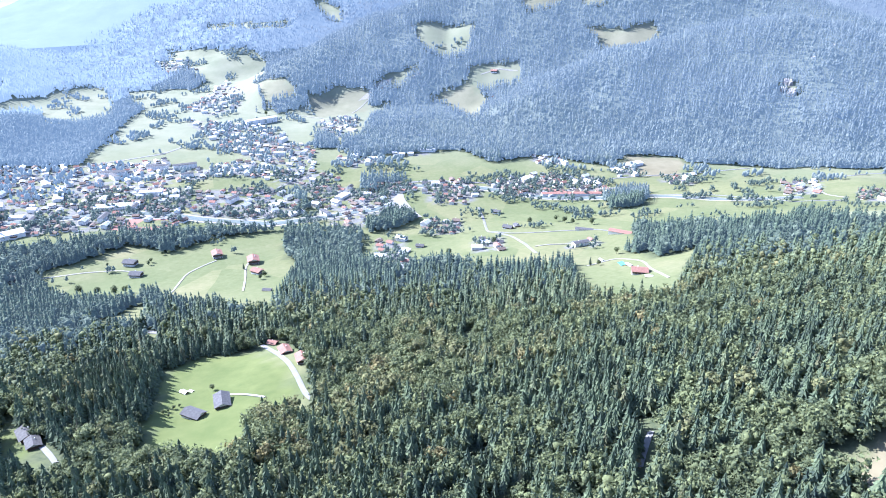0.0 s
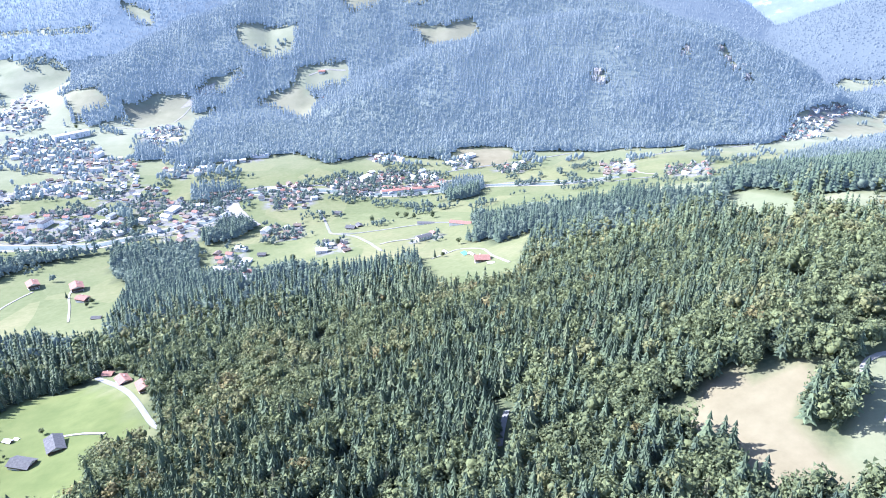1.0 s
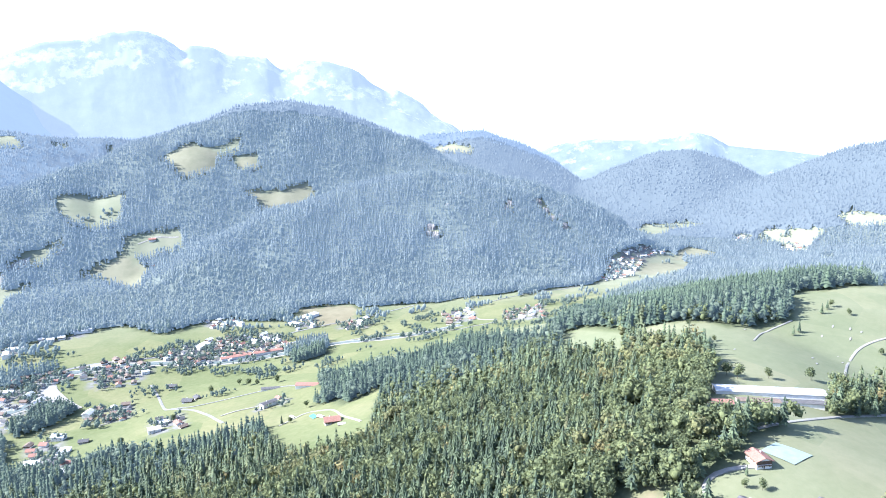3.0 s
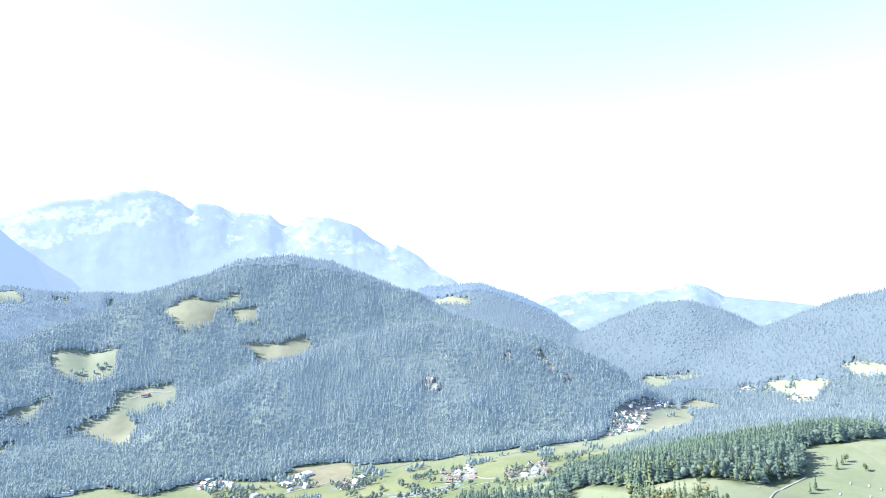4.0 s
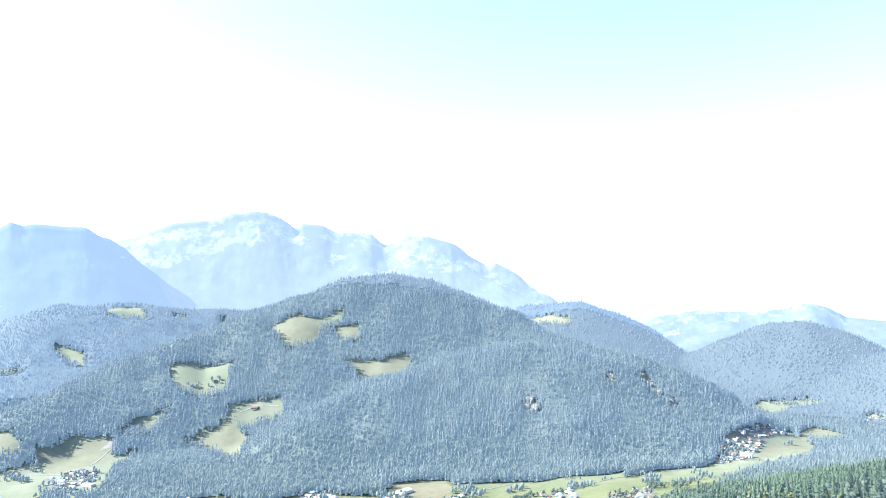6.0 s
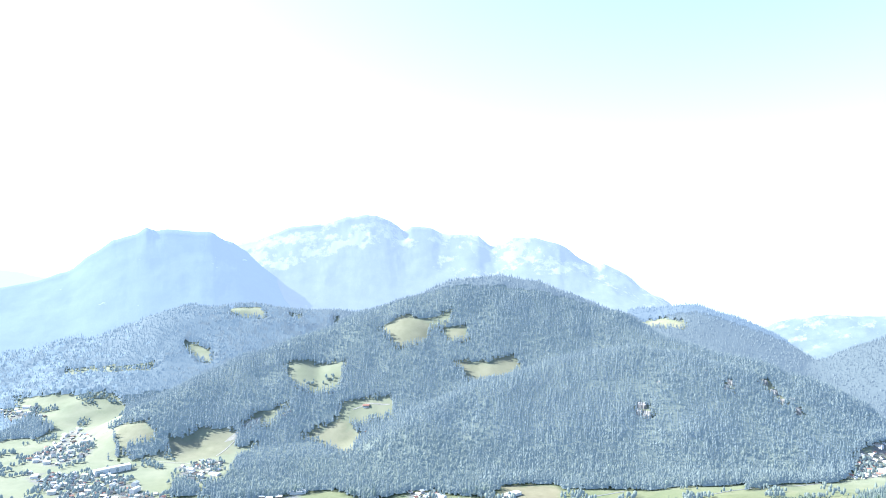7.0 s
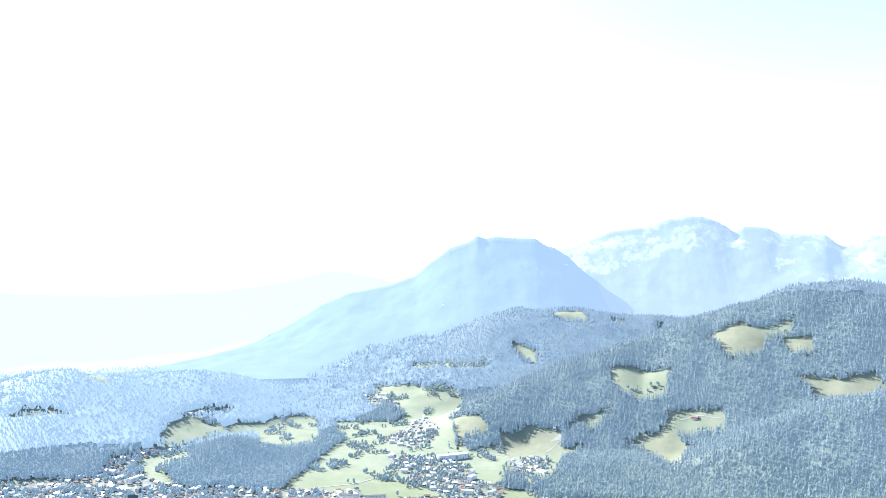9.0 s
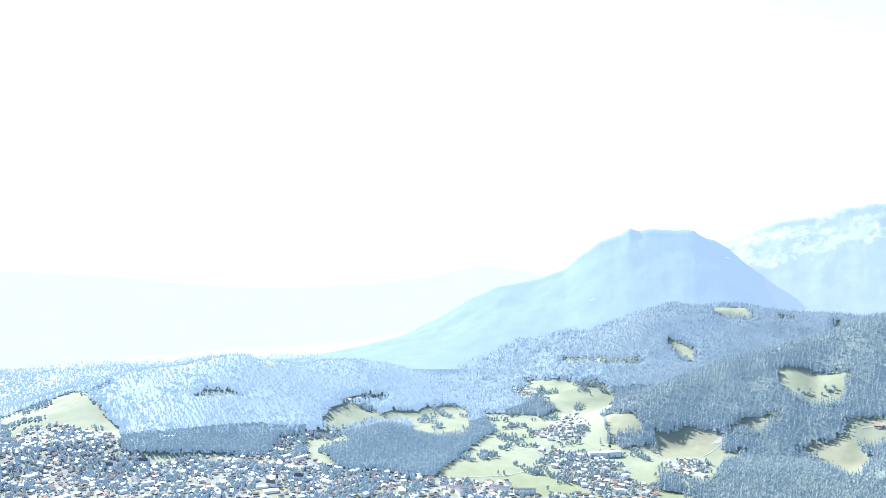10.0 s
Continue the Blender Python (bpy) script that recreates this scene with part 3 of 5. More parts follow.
def grid_faces(rows, cols):
    a = (np.arange(rows - 1)[:, None] * cols + np.arange(cols - 1)[None, :]).ravel()
    return np.stack([a, a + 1, a + cols + 1, a + cols], 1)


# ---- ground sheet ----
xs = np.concatenate([np.arange(-4900, -2600, 40), np.arange(-2600, 2600, 18), np.arange(2600, 4901, 40)])
ys = np.concatenate([np.arange(-4900, -600, 200), np.arange(-600, 3200, 18), np.arange(3200, 4900, 34)])
gx, gy = np.meshgrid(xs, ys)
gz = ground_height(gx, gy)
gk = cover_at(gx, gy)
near_wood = ((gk == WOOD) | ((gk == BARE) & (np.hypot(gx, gy) < 1200))).astype(float) * (np.hypot(gx, gy) < 2300)
sheet = grid_faces(len(ys), len(xs))
sheet = sheet[(np.hypot(gx, gy).ravel()[sheet].max(1) < 4930)]
# meadow colour pales beyond 1700 m in place of haze
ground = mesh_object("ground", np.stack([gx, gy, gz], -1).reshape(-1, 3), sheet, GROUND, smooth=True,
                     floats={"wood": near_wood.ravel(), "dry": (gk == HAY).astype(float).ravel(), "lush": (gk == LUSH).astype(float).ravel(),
                             "haze_and_pasture": (np.clip((np.hypot(gx, gy) - 1700) / 500, 0, 1) * np.where(gk == HAY, 0.6, 0.85)
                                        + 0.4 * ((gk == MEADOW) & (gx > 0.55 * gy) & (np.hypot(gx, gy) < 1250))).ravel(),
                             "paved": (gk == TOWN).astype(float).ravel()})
tagged(ground, "green meadows and dark woodland floor of an alpine valley", "ground", kind="structure")


# ---- far ranges ----
COLUMNS = 420


def far_range(name, crest, depth, foot, mat, label, relief, rocky=0.0, power=0.85):
    """A range with broken crest and gullied flanks; it falls by depth metres of plan towards the valley."""
    crest = np.array(crest, float)
    s = np.linspace(0, 1, COLUMNS)
    along = np.linspace(0, 1, len(crest))
    cx, cy, cz = (np.interp(s, along, crest[:, k]) for k in range(3))
    kernel = np.hanning(11) / np.hanning(11).sum()
    cx, cy, cz = (np.convolve(np.pad(c, 5, 'edge'), kernel, 'valid') for c in (cx, cy, cz))
    wide = np.hanning(61) / np.hanning(61).sum()
    broad = np.convolve(np.pad(cz, 30, 'edge'), wide, 'valid')
    jag = relief * 0.35 * fbm(s * 9000, s * 0 + crest[0, 2], 300, 5)
    rows = 40
    vx, vy, vz, rock = [], [], [], []
    for k in range(-4, rows):
        f = k / (rows - 1)
        r = np.hypot(cx, cy)
        shift = 1 - f * depth / r
        x, y = cx * shift, cy * shift
        top = cz + (np.minimum(broad, cz + 40) - cz) * min(max(f, 0) * 7, 1)
        z = top - (top - foot) * (max(f, 0) ** power if k >= 0 else 0) + jag * math.exp(-14 * abs(f)) - (abs(f) * 300 if k < 0 else 0)
        gully = 1 - 2 * np.abs(fbm(x + 130, y, 330, 5))
        z = z + relief * gully * min(max(f, 0) * 6, 1) * (1 - f)
        vx.append(x), vy.append(y), vz.append(z)
        band = 0.9 * fbm(x, y + z, 260, 3) + 0.95 - 1.5 * f
        rock.append(np.clip(rocky * band, 0, 1))
    v = np.stack([np.array(vx), np.array(vy), np.array(vz)], -1).reshape(-1, 3)
    ob = mesh_object(name, v, grid_faces(rows + 4, COLUMNS), mat, smooth=True, floats={"rock": np.array(rock).ravel()})
    return tagged(ob, label, "mountain", kind="structure")


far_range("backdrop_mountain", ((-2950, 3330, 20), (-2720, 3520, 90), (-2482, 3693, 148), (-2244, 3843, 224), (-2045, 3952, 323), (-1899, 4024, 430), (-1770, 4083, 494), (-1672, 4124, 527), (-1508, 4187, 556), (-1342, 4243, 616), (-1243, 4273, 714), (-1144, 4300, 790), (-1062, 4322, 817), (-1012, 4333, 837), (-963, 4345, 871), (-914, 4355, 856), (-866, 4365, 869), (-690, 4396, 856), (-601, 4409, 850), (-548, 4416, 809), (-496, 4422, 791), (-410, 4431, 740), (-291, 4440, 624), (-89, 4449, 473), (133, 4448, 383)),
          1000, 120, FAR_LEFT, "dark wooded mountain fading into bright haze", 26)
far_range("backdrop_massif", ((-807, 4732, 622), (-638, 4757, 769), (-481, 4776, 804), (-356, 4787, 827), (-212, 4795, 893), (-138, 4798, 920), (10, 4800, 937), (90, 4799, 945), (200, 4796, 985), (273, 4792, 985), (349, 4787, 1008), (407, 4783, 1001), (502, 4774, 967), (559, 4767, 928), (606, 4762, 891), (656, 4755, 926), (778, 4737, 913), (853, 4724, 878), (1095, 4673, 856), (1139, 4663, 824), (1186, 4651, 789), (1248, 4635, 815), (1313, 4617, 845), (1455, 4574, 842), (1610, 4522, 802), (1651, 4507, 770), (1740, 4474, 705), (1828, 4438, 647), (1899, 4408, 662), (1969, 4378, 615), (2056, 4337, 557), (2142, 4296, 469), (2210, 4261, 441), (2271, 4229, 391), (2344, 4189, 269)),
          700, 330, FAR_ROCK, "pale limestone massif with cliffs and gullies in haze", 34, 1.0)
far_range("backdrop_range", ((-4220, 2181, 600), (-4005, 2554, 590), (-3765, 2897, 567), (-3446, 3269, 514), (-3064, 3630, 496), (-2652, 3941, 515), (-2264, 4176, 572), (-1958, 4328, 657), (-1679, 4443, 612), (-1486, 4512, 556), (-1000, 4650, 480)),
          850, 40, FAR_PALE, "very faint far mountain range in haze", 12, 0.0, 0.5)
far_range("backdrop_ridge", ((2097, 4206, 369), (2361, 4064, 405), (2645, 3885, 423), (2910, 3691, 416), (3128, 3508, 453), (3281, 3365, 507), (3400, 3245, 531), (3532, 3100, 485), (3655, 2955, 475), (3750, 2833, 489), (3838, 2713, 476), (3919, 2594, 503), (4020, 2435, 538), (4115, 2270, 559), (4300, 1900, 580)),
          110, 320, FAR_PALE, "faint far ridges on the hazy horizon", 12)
# no range: an added glowing ring that stands in for horizon haze
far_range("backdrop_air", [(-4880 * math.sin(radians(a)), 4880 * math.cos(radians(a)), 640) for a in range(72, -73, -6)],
          60, 100, HAZE_SHEET, "glowing white sheet standing in for haze along the far horizon", 4)
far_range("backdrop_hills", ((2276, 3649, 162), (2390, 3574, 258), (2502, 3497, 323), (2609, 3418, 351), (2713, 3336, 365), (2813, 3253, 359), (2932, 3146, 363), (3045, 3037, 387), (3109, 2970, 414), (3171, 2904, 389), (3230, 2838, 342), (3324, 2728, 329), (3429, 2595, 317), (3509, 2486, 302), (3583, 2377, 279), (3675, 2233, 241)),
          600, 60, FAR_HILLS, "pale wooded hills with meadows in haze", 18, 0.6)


# ---- trees ----
def cone_tier(z0, z1, radius, points, rnd):
    """A skirt of drooping branches: a jagged ring below a tip."""
    ang = np.arange(points * 2) * math.pi / points + rnd.rand() * 6.28
    rad = np.where(np.arange(points * 2) % 2, 0.55, 1.0) * radius * (0.8 + 0.4 * rnd.rand(points * 2))
    low = np.where(np.arange(points * 2) % 2, 0.18, 0.0) * (z1 - z0) + z0 - 0.05 * rnd.rand(points * 2) * (z1 - z0)
    v = np.vstack([[[0, 0, z1]], np.stack([np.cos(ang) * rad, np.sin(ang) * rad, low], 1)])
    n = points * 2
    return v, [[0, 1 + i, 1 + (i + 1) % n] for i in range(n)]


def join(pieces):
    vs, fs, base = [], [], 0
    for v, f in pieces:
        vs.append(v), fs.append(np.asarray(f) + base)
        base += len(v)
    return np.vstack(vs), np.vstack(fs)


def trunk_piece(height, radius, sides=5):
    ang = np.arange(sides) * 2 * math.pi / sides
    ring = np.stack([np.cos(ang), np.sin(ang)], 1)
    v = np.vstack([np.c_[ring * radius, np.full(sides, -0.03)], [[0, 0, height]]])
    return v, [[i, (i + 1) % sides, sides] for i in range(sides)]


def spruce_shape(tiers, points, rnd):
    """A unit-high spruce: many tiers of spreading boughs, each a flat jagged skirt, below a slim tip."""
    pieces = []
    for k in range(tiers):
        f = k / tiers
        z0 = 0.12 + 0.80 * f
        wide = (0.190 * (1 - f) ** 0.9 + 0.018) * (0.85 + 0.3 * rnd.rand())
        pieces.append(cone_tier(z0, z0 + wide * 0.85 + 0.30 / tiers if k < tiers - 1 else 1.0, wide, points, rnd))
    return join(pieces)


ICO = None


def ico_piece(centre, size, rnd, rough=0.25):
    global ICO
    if ICO is None:
        bm = bmesh.new()
        bmesh.ops.create_icosphere(bm, subdivisions=1, radius=1.0)
        bm.verts.ensure_lookup_table()
        ICO = np.array([v.co for v in bm.verts]), np.array([[v.index for v in f.verts] for f in bm.faces])
        bm.free()
    v = ICO[0] * (1 + rough * (rnd.rand(len(ICO[0]), 1) * 2 - 1)) * np.asarray(size) + np.asarray(centre)
    return v, ICO[1]


def leaf_sprays(count, rnd, size, centre, radii):
    """Small tilted sprays of leaves over the surface of a lobe."""
    d = rnd.randn(count, 3)
    d /= np.linalg.norm(d, axis=1)[:, None]
    d[:, 2] = np.where(d[:, 2] < -0.35, -d[:, 2], d[:, 2])
    p = d * np.asarray(radii) * (0.9 + 0.4 * rnd.rand(count, 1)) + np.asarray(centre)
    a = rnd.randn(count, 3)
    u = np.cross(d + 0.7 * a, rnd.randn(count, 3))
    u /= np.linalg.norm(u, axis=1)[:, None]
    w = np.cross(d + 0.5 * a, u)
    w /= np.linalg.norm(w, axis=1)[:, None]
    s = size * (0.6 + 0.8 * rnd.rand(count, 1))
    v = np.stack([p + u * s, p - 0.5 * u * s + 0.87 * w * s, p - 0.5 * u * s - 0.87 * w * s], 1).reshape(-1, 3)
    return v, np.arange(count * 3).reshape(-1, 3)


def broadleaf_shape(lobes, sprays, rnd):
    """A unit-high broadleaf crown: uneven lobes under a skin of leaf sprays."""
    pieces = []
    for k in range(lobes):
        if lobes == 1:
            c, r = (0, 0, 0.55), (0.25, 0.25, 0.45)
        else:
            a, ring = rnd.rand() * 6.28, 0.20 * math.sqrt(rnd.rand())
            z = 0.38 + 0.40 * (k + rnd.rand()) / lobes
            c = (math.cos(a) * ring, math.sin(a) * ring, z)
            q = (0.13 + 0.10 * rnd.rand()) * (1.15 - 0.5 * abs(z - 0.5)) * (1.25 if lobes < 6 else 1.0)
            r = (q, q, q * 1.15)
        pieces.append(ico_piece(c, tuple(0.60 * k for k in r), rnd, 0.40) if sprays else ico_piece(c, r, rnd, 0.35))
        if sprays:
            pieces.append(leaf_sprays(sprays, rnd, 0.052 if lobes > 5 else 0.07, c, r))
    return join(pieces)


def stand(name, x, y, heights, shapes, mat, label, tone, aspect=1.0, smooth=True):
    """A wood of many trees, joined into one mesh."""
    rnd = np.random.RandomState(len(x) + 5)
    pick = rnd.randint(0, len(shapes), len(x))
    z = ground_height(x, y) - 0.4
    vs, fs, ts, base = [], [], [], 0
    for k, (v, f) in enumerate(shapes):
        i = np.where(pick == k)[0]
        if not len(i):
            continue
        turn, wide = rnd.rand(len(i)) * 6.283, heights[i] * aspect * (0.85 + 0.35 * rnd.rand(len(i)))
        c, s = np.cos(turn) * wide, np.sin(turn) * wide
        px = v[None, :, 0] * c[:, None] - v[None, :, 1] * s[:, None] + x[i][:, None]
        py = v[None, :, 0] * s[:, None] + v[None, :, 1] * c[:, None] + y[i][:, None]
        pz = v[None, :, 2] * heights[i][:, None] + z[i][:, None]
        vs.append(np.stack([px, py, pz], -1).reshape(-1, 3))
        fs.append((f[None] + (np.arange(len(i)) * len(v))[:, None, None] + base).reshape(-1, 3))
        ts.append(np.repeat(tone[i], len(v)))
        base += len(i) * len(v)
    ob = mesh_object(name, np.vstack(vs), np.vstack(fs), mat, smooth=smooth, floats={"tone": np.concatenate(ts)})
    return tagged(ob, label, "forest", kind="stuff")


def scatter(x0, x1, y0, y1, step, seed):
    rnd = np.random.RandomState(seed)
    x, y = np.meshgrid(np.arange(x0, x1, step), np.arange(y0, y1, step))
    x, y = x.ravel() + rnd.uniform(-0.48, 0.48, x.size) * step, y.ravel() + rnd.uniform(-0.48, 0.48, y.size) * step
    return x, y, rnd.rand(x.size), rnd.rand(x.size), rnd.randn(x.size)


def hill_edge(yaw):
    """How far the hillside trees reach before the far woods begin."""
    return 3000 - 550 * np.clip((yaw - 20) / 8, 0, 1)


def far_zone(yaw, chance):
    """0 east, 1 middle, 2 west; the woods' painted haze passes gradually from one into the next."""
    return np.clip(np.floor((yaw + 6) / 18 + chance), 0, 2).astype(int)


def woods():
    rnd = np.random.RandomState(3)
    spruce = {0: [spruce_shape(8, 6, rnd) for _ in range(6)], 1: [spruce_shape(6, 4, rnd) for _ in range(5)],
              2: [spruce_shape(3, 3, rnd) for _ in range(6)], 3: [spruce_shape(2, 3, rnd) for _ in range(5)]}
    leafy = {0: [broadleaf_shape(6, 24, rnd) for _ in range(7)], 1: [broadleaf_shape(2, 9, rnd) for _ in range(5)],
             2: [broadleaf_shape(1, 10, rnd) for _ in range(6)], 3: [broadleaf_shape(1, 0, rnd) for _ in range(5)]}
    for place, level, step, r0, r1, seed in (('near', 0, 6.5, 330, 760, 1), ('lower', 1, 7.2, 760, 920, 2), ('valley', 1, 7.2, 920, 1500, 2), ('slope', 2, 8.0, 1500, 1790, 3), ('hillside', 2, 8.0, 1790, 2150, 3), ('upper', 2, 8.8, 2150, 3000, 3), ('far', 3, 13.0, 2450, 4020, 4), ('far_middle', 3, 13.0, 2450, 4020, 4), ('far_west', 3, 13.0, 2450, 4020, 4),
                                           ('farthest', 3, 17.0, 4020, 4750, 6), ('farthest_west', 3, 17.0, 4020, 4750, 6), ('west', 2, 8.4, 1500, 3000, 3)):
        x, y, a, b, g = scatter(-3800, 3800, 60, 4800, step, seed)
        r, yaw = np.hypot(x, y), np.degrees(np.arctan2(-x, y))
        edge, zone = hill_edge(yaw), far_zone(yaw, b)
        r = r + (120 * fbm(x, y, 260, 3) + 130 * (b - 0.5)) * ((np.abs(r - 2150) < 300) | (np.abs(r - 1790) < 180)) + 160 * (b - 0.5) * (np.abs(r - 920) < 150)
        west = yaw + 10 * (b - 0.5) > 22
        ok = (r >= r0) & (r < r1) & (np.abs(yaw) < 64) & (yaw < (41 if r1 < 1600 else 64))
        if place in ('slope', 'hillside', 'upper', 'west'):
            ok &= (r < edge) & (west if place == 'west' else ~west)
        elif place in ('far', 'far_middle', 'far_west'):
            ok &= (r >= edge) & (zone == {'far': 0, 'far_middle': 1, 'far_west': 2}[place])
        elif place in ('farthest', 'farthest_west'):
            ok &= (yaw > 12) == (place == 'farthest_west')
        # emitted haze in the foliage grows with distance and towards the west
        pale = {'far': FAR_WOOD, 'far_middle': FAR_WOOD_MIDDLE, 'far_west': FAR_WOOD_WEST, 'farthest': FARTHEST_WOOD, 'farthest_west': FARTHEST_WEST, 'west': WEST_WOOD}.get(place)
        x, y, a, b, g, r, yaw = x[ok], y[ok], a[ok], b[ok], g[ok], r[ok], yaw[ok]
        ok = (cover_at(x, y) == WOOD) & ((fbm(x + 40, y + 900, 34, 2) > -0.52) | (r > 1500))
        x, y, a, b, g, r, yaw = x[ok], y[ok], a[ok], b[ok], g[ok], r[ok], yaw[ok]
        hill = r0 >= 1500
        leaf_share = np.clip((0.34 if hill else 0.38) + 0.9 * fbm(x, y, 160, 3), 0.05, 0.92)
        for outline in LEAFY:
            leaf_share = np.where(inside(x, y, list(outline)), np.clip(leaf_share + 0.35, 0.55, 0.9), leaf_share)
        leaf_share = leaf_share - (0.14 if hill else 0)
        leaf = a < leaf_share
        tall = (23 if hill else 22) + 6 * fbm(x + 70, y, 120, 2) + 3.6 * g
        tone = np.clip(0.45 + 0.5 * fbm(x, y + 300, 90, 3) + 0.22 * g, 0, 0.93)
        tone = np.where(b > 0.98, 1.0, tone)
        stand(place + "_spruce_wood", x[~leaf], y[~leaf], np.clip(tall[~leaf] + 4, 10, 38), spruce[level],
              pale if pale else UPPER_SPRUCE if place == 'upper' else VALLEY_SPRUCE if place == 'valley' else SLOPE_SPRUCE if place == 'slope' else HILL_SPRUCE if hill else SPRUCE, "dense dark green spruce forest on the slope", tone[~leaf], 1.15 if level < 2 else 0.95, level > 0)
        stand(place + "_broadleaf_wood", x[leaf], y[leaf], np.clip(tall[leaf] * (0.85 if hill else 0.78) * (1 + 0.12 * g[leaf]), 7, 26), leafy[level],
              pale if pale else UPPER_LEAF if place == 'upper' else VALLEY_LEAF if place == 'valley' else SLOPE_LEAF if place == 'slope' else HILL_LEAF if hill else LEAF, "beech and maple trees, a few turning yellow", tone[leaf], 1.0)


woods()


def undergrowth(name, r0, r1, mat, tall, zone=None, yaw0=-64, yaw1=64):
    """A leafy sheet added to lighten the shaded gaps between the taller trees; it comes down to the grass at the wood's
    edge.
    """
    r, yaw = np.hypot(gx, gy), np.degrees(np.arctan2(-gx, gy))
    wooded = gk == WOOD
    inner = wooded.copy()
    for along, axis in ((1, 0), (-1, 0), (1, 1), (-1, 1)):
        inner &= np.roll(wooded, along, axis)
    keep = wooded & (yaw > yaw0) & (yaw < yaw1) & ((r > 1500) if r0 == 0 else (r > (hill_edge(yaw) if r0 == 1 else r0))) & (r <= (hill_edge(yaw) if r1 == 0 else r1) + 70)
    rise = np.where(inner, tall + 1.6 * fbm(gx, gy, 25, 2), 1.0)
    v = np.stack([gx, gy, gz + rise], -1).reshape(-1, 3)
    f = sheet[keep.ravel()[sheet].all(1)]
    if zone is not None:
        f = f[far_zone(yaw.ravel()[f[:, 0]], np.random.RandomState(9).rand(len(f))) == zone]
    used, index = np.unique(f, return_inverse=True)
    ob = mesh_object(name, v[used], index.reshape(f.shape), mat, smooth=True, floats={"tone": np.full(len(used), 0.45)})
    tagged(ob, "leafy sheet added to lighten the shaded gaps between trees", "undergrowth", kind="stuff")


# added gap-filling sheets, in the same hazed foliage as the trees above them
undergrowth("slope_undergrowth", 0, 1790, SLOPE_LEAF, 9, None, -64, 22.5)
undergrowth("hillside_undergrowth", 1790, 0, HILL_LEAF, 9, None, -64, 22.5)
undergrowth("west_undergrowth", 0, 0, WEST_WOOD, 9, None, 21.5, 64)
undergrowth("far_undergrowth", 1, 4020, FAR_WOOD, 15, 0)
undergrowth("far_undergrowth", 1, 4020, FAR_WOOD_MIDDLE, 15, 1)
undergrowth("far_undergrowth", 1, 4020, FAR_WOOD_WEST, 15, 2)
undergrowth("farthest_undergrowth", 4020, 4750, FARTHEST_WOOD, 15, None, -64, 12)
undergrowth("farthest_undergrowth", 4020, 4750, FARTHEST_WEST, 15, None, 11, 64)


# ---- trees among the houses and along the valley's lanes ----
def valley_trees():
    rnd = np.random.RandomState(11)
    leafy = [broadleaf_shape(3, 6, rnd) for _ in range(5)]
    small = [broadleaf_shape(1, 0, rnd) for _ in range(5)]
    x, y, a, b, g = scatter(-3000, 2600, 900, 3200, 8.0, 21)
    kind = cover_at(x, y)
    clump = fbm(x, y, 55, 3)
    r = np.hypot(x, y)
    ok = (((kind == TOWN) & (clump > -0.05) & (a < np.where(r < 1750, 0.52, 0.36))) | ((kind == MEADOW) & (clump > 0.28) & (r > 1250) & (a < 0.6))) & (np.abs(np.degrees(np.arctan2(-x, y))) < 64)
    x, y, b, g, r = x[ok], y[ok], b[ok], g[ok], r[ok]
    tone = np.clip(0.45 + 0.25 * g, 0, 0.93)
    tall = np.clip(12 + 3 * g, 6, 19)
    # leaves carry emitted haze, stronger beyond 1750 m and to the west
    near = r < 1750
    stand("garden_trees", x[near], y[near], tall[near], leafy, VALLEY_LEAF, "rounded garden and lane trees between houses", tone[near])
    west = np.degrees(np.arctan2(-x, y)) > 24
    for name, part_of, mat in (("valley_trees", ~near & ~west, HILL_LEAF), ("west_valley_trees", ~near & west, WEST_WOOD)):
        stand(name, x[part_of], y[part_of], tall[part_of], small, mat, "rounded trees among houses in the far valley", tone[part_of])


valley_trees()


# ---- roads, paths and river ----
def strip(name, line, width, mat, label, category, lift=0.6):
    """A band draped over the ground along a smooth line."""
    pts = np.array(line, float)
    seg = np.hypot(*np.diff(pts, axis=0).T)
    s = np.concatenate([[0], np.cumsum(seg)])
    n = max(int(s[-1] / 9), 4)
    u = np.linspace(0, s[-1], n)
    px, py = np.interp(u, s, pts[:, 0]), np.interp(u, s, pts[:, 1])
    for _ in range(3):
        px[1:-1], py[1:-1] = (px[:-2] + 2 * px[1:-1] + px[2:]) / 4, (py[:-2] + 2 * py[1:-1] + py[2:]) / 4
    tx, ty = np.gradient(px), np.gradient(py)
    l = np.hypot(tx, ty)
    nx, ny = -ty / l, tx / l
    w = width / 2 * (1 + 0.10 * fbm(u, u * 0 + width, 40, 2))
    rows = [np.stack([px + nx * w * k, py + ny * w * k, ground_height(px + nx * w * k, py + ny * w * k) + d], -1)
            for k, d in ((-1.06, lift - 1.6), (-1, lift), (0, lift + 0.12), (1, lift), (1.06, lift - 1.6))]
    v = np.stack(rows, 1).reshape(-1, 3)
    ob = mesh_object(name, v, grid_faces(n, 5)[:, ::-1], mat, smooth=False)
    return tagged(ob, label, category, kind="structure")


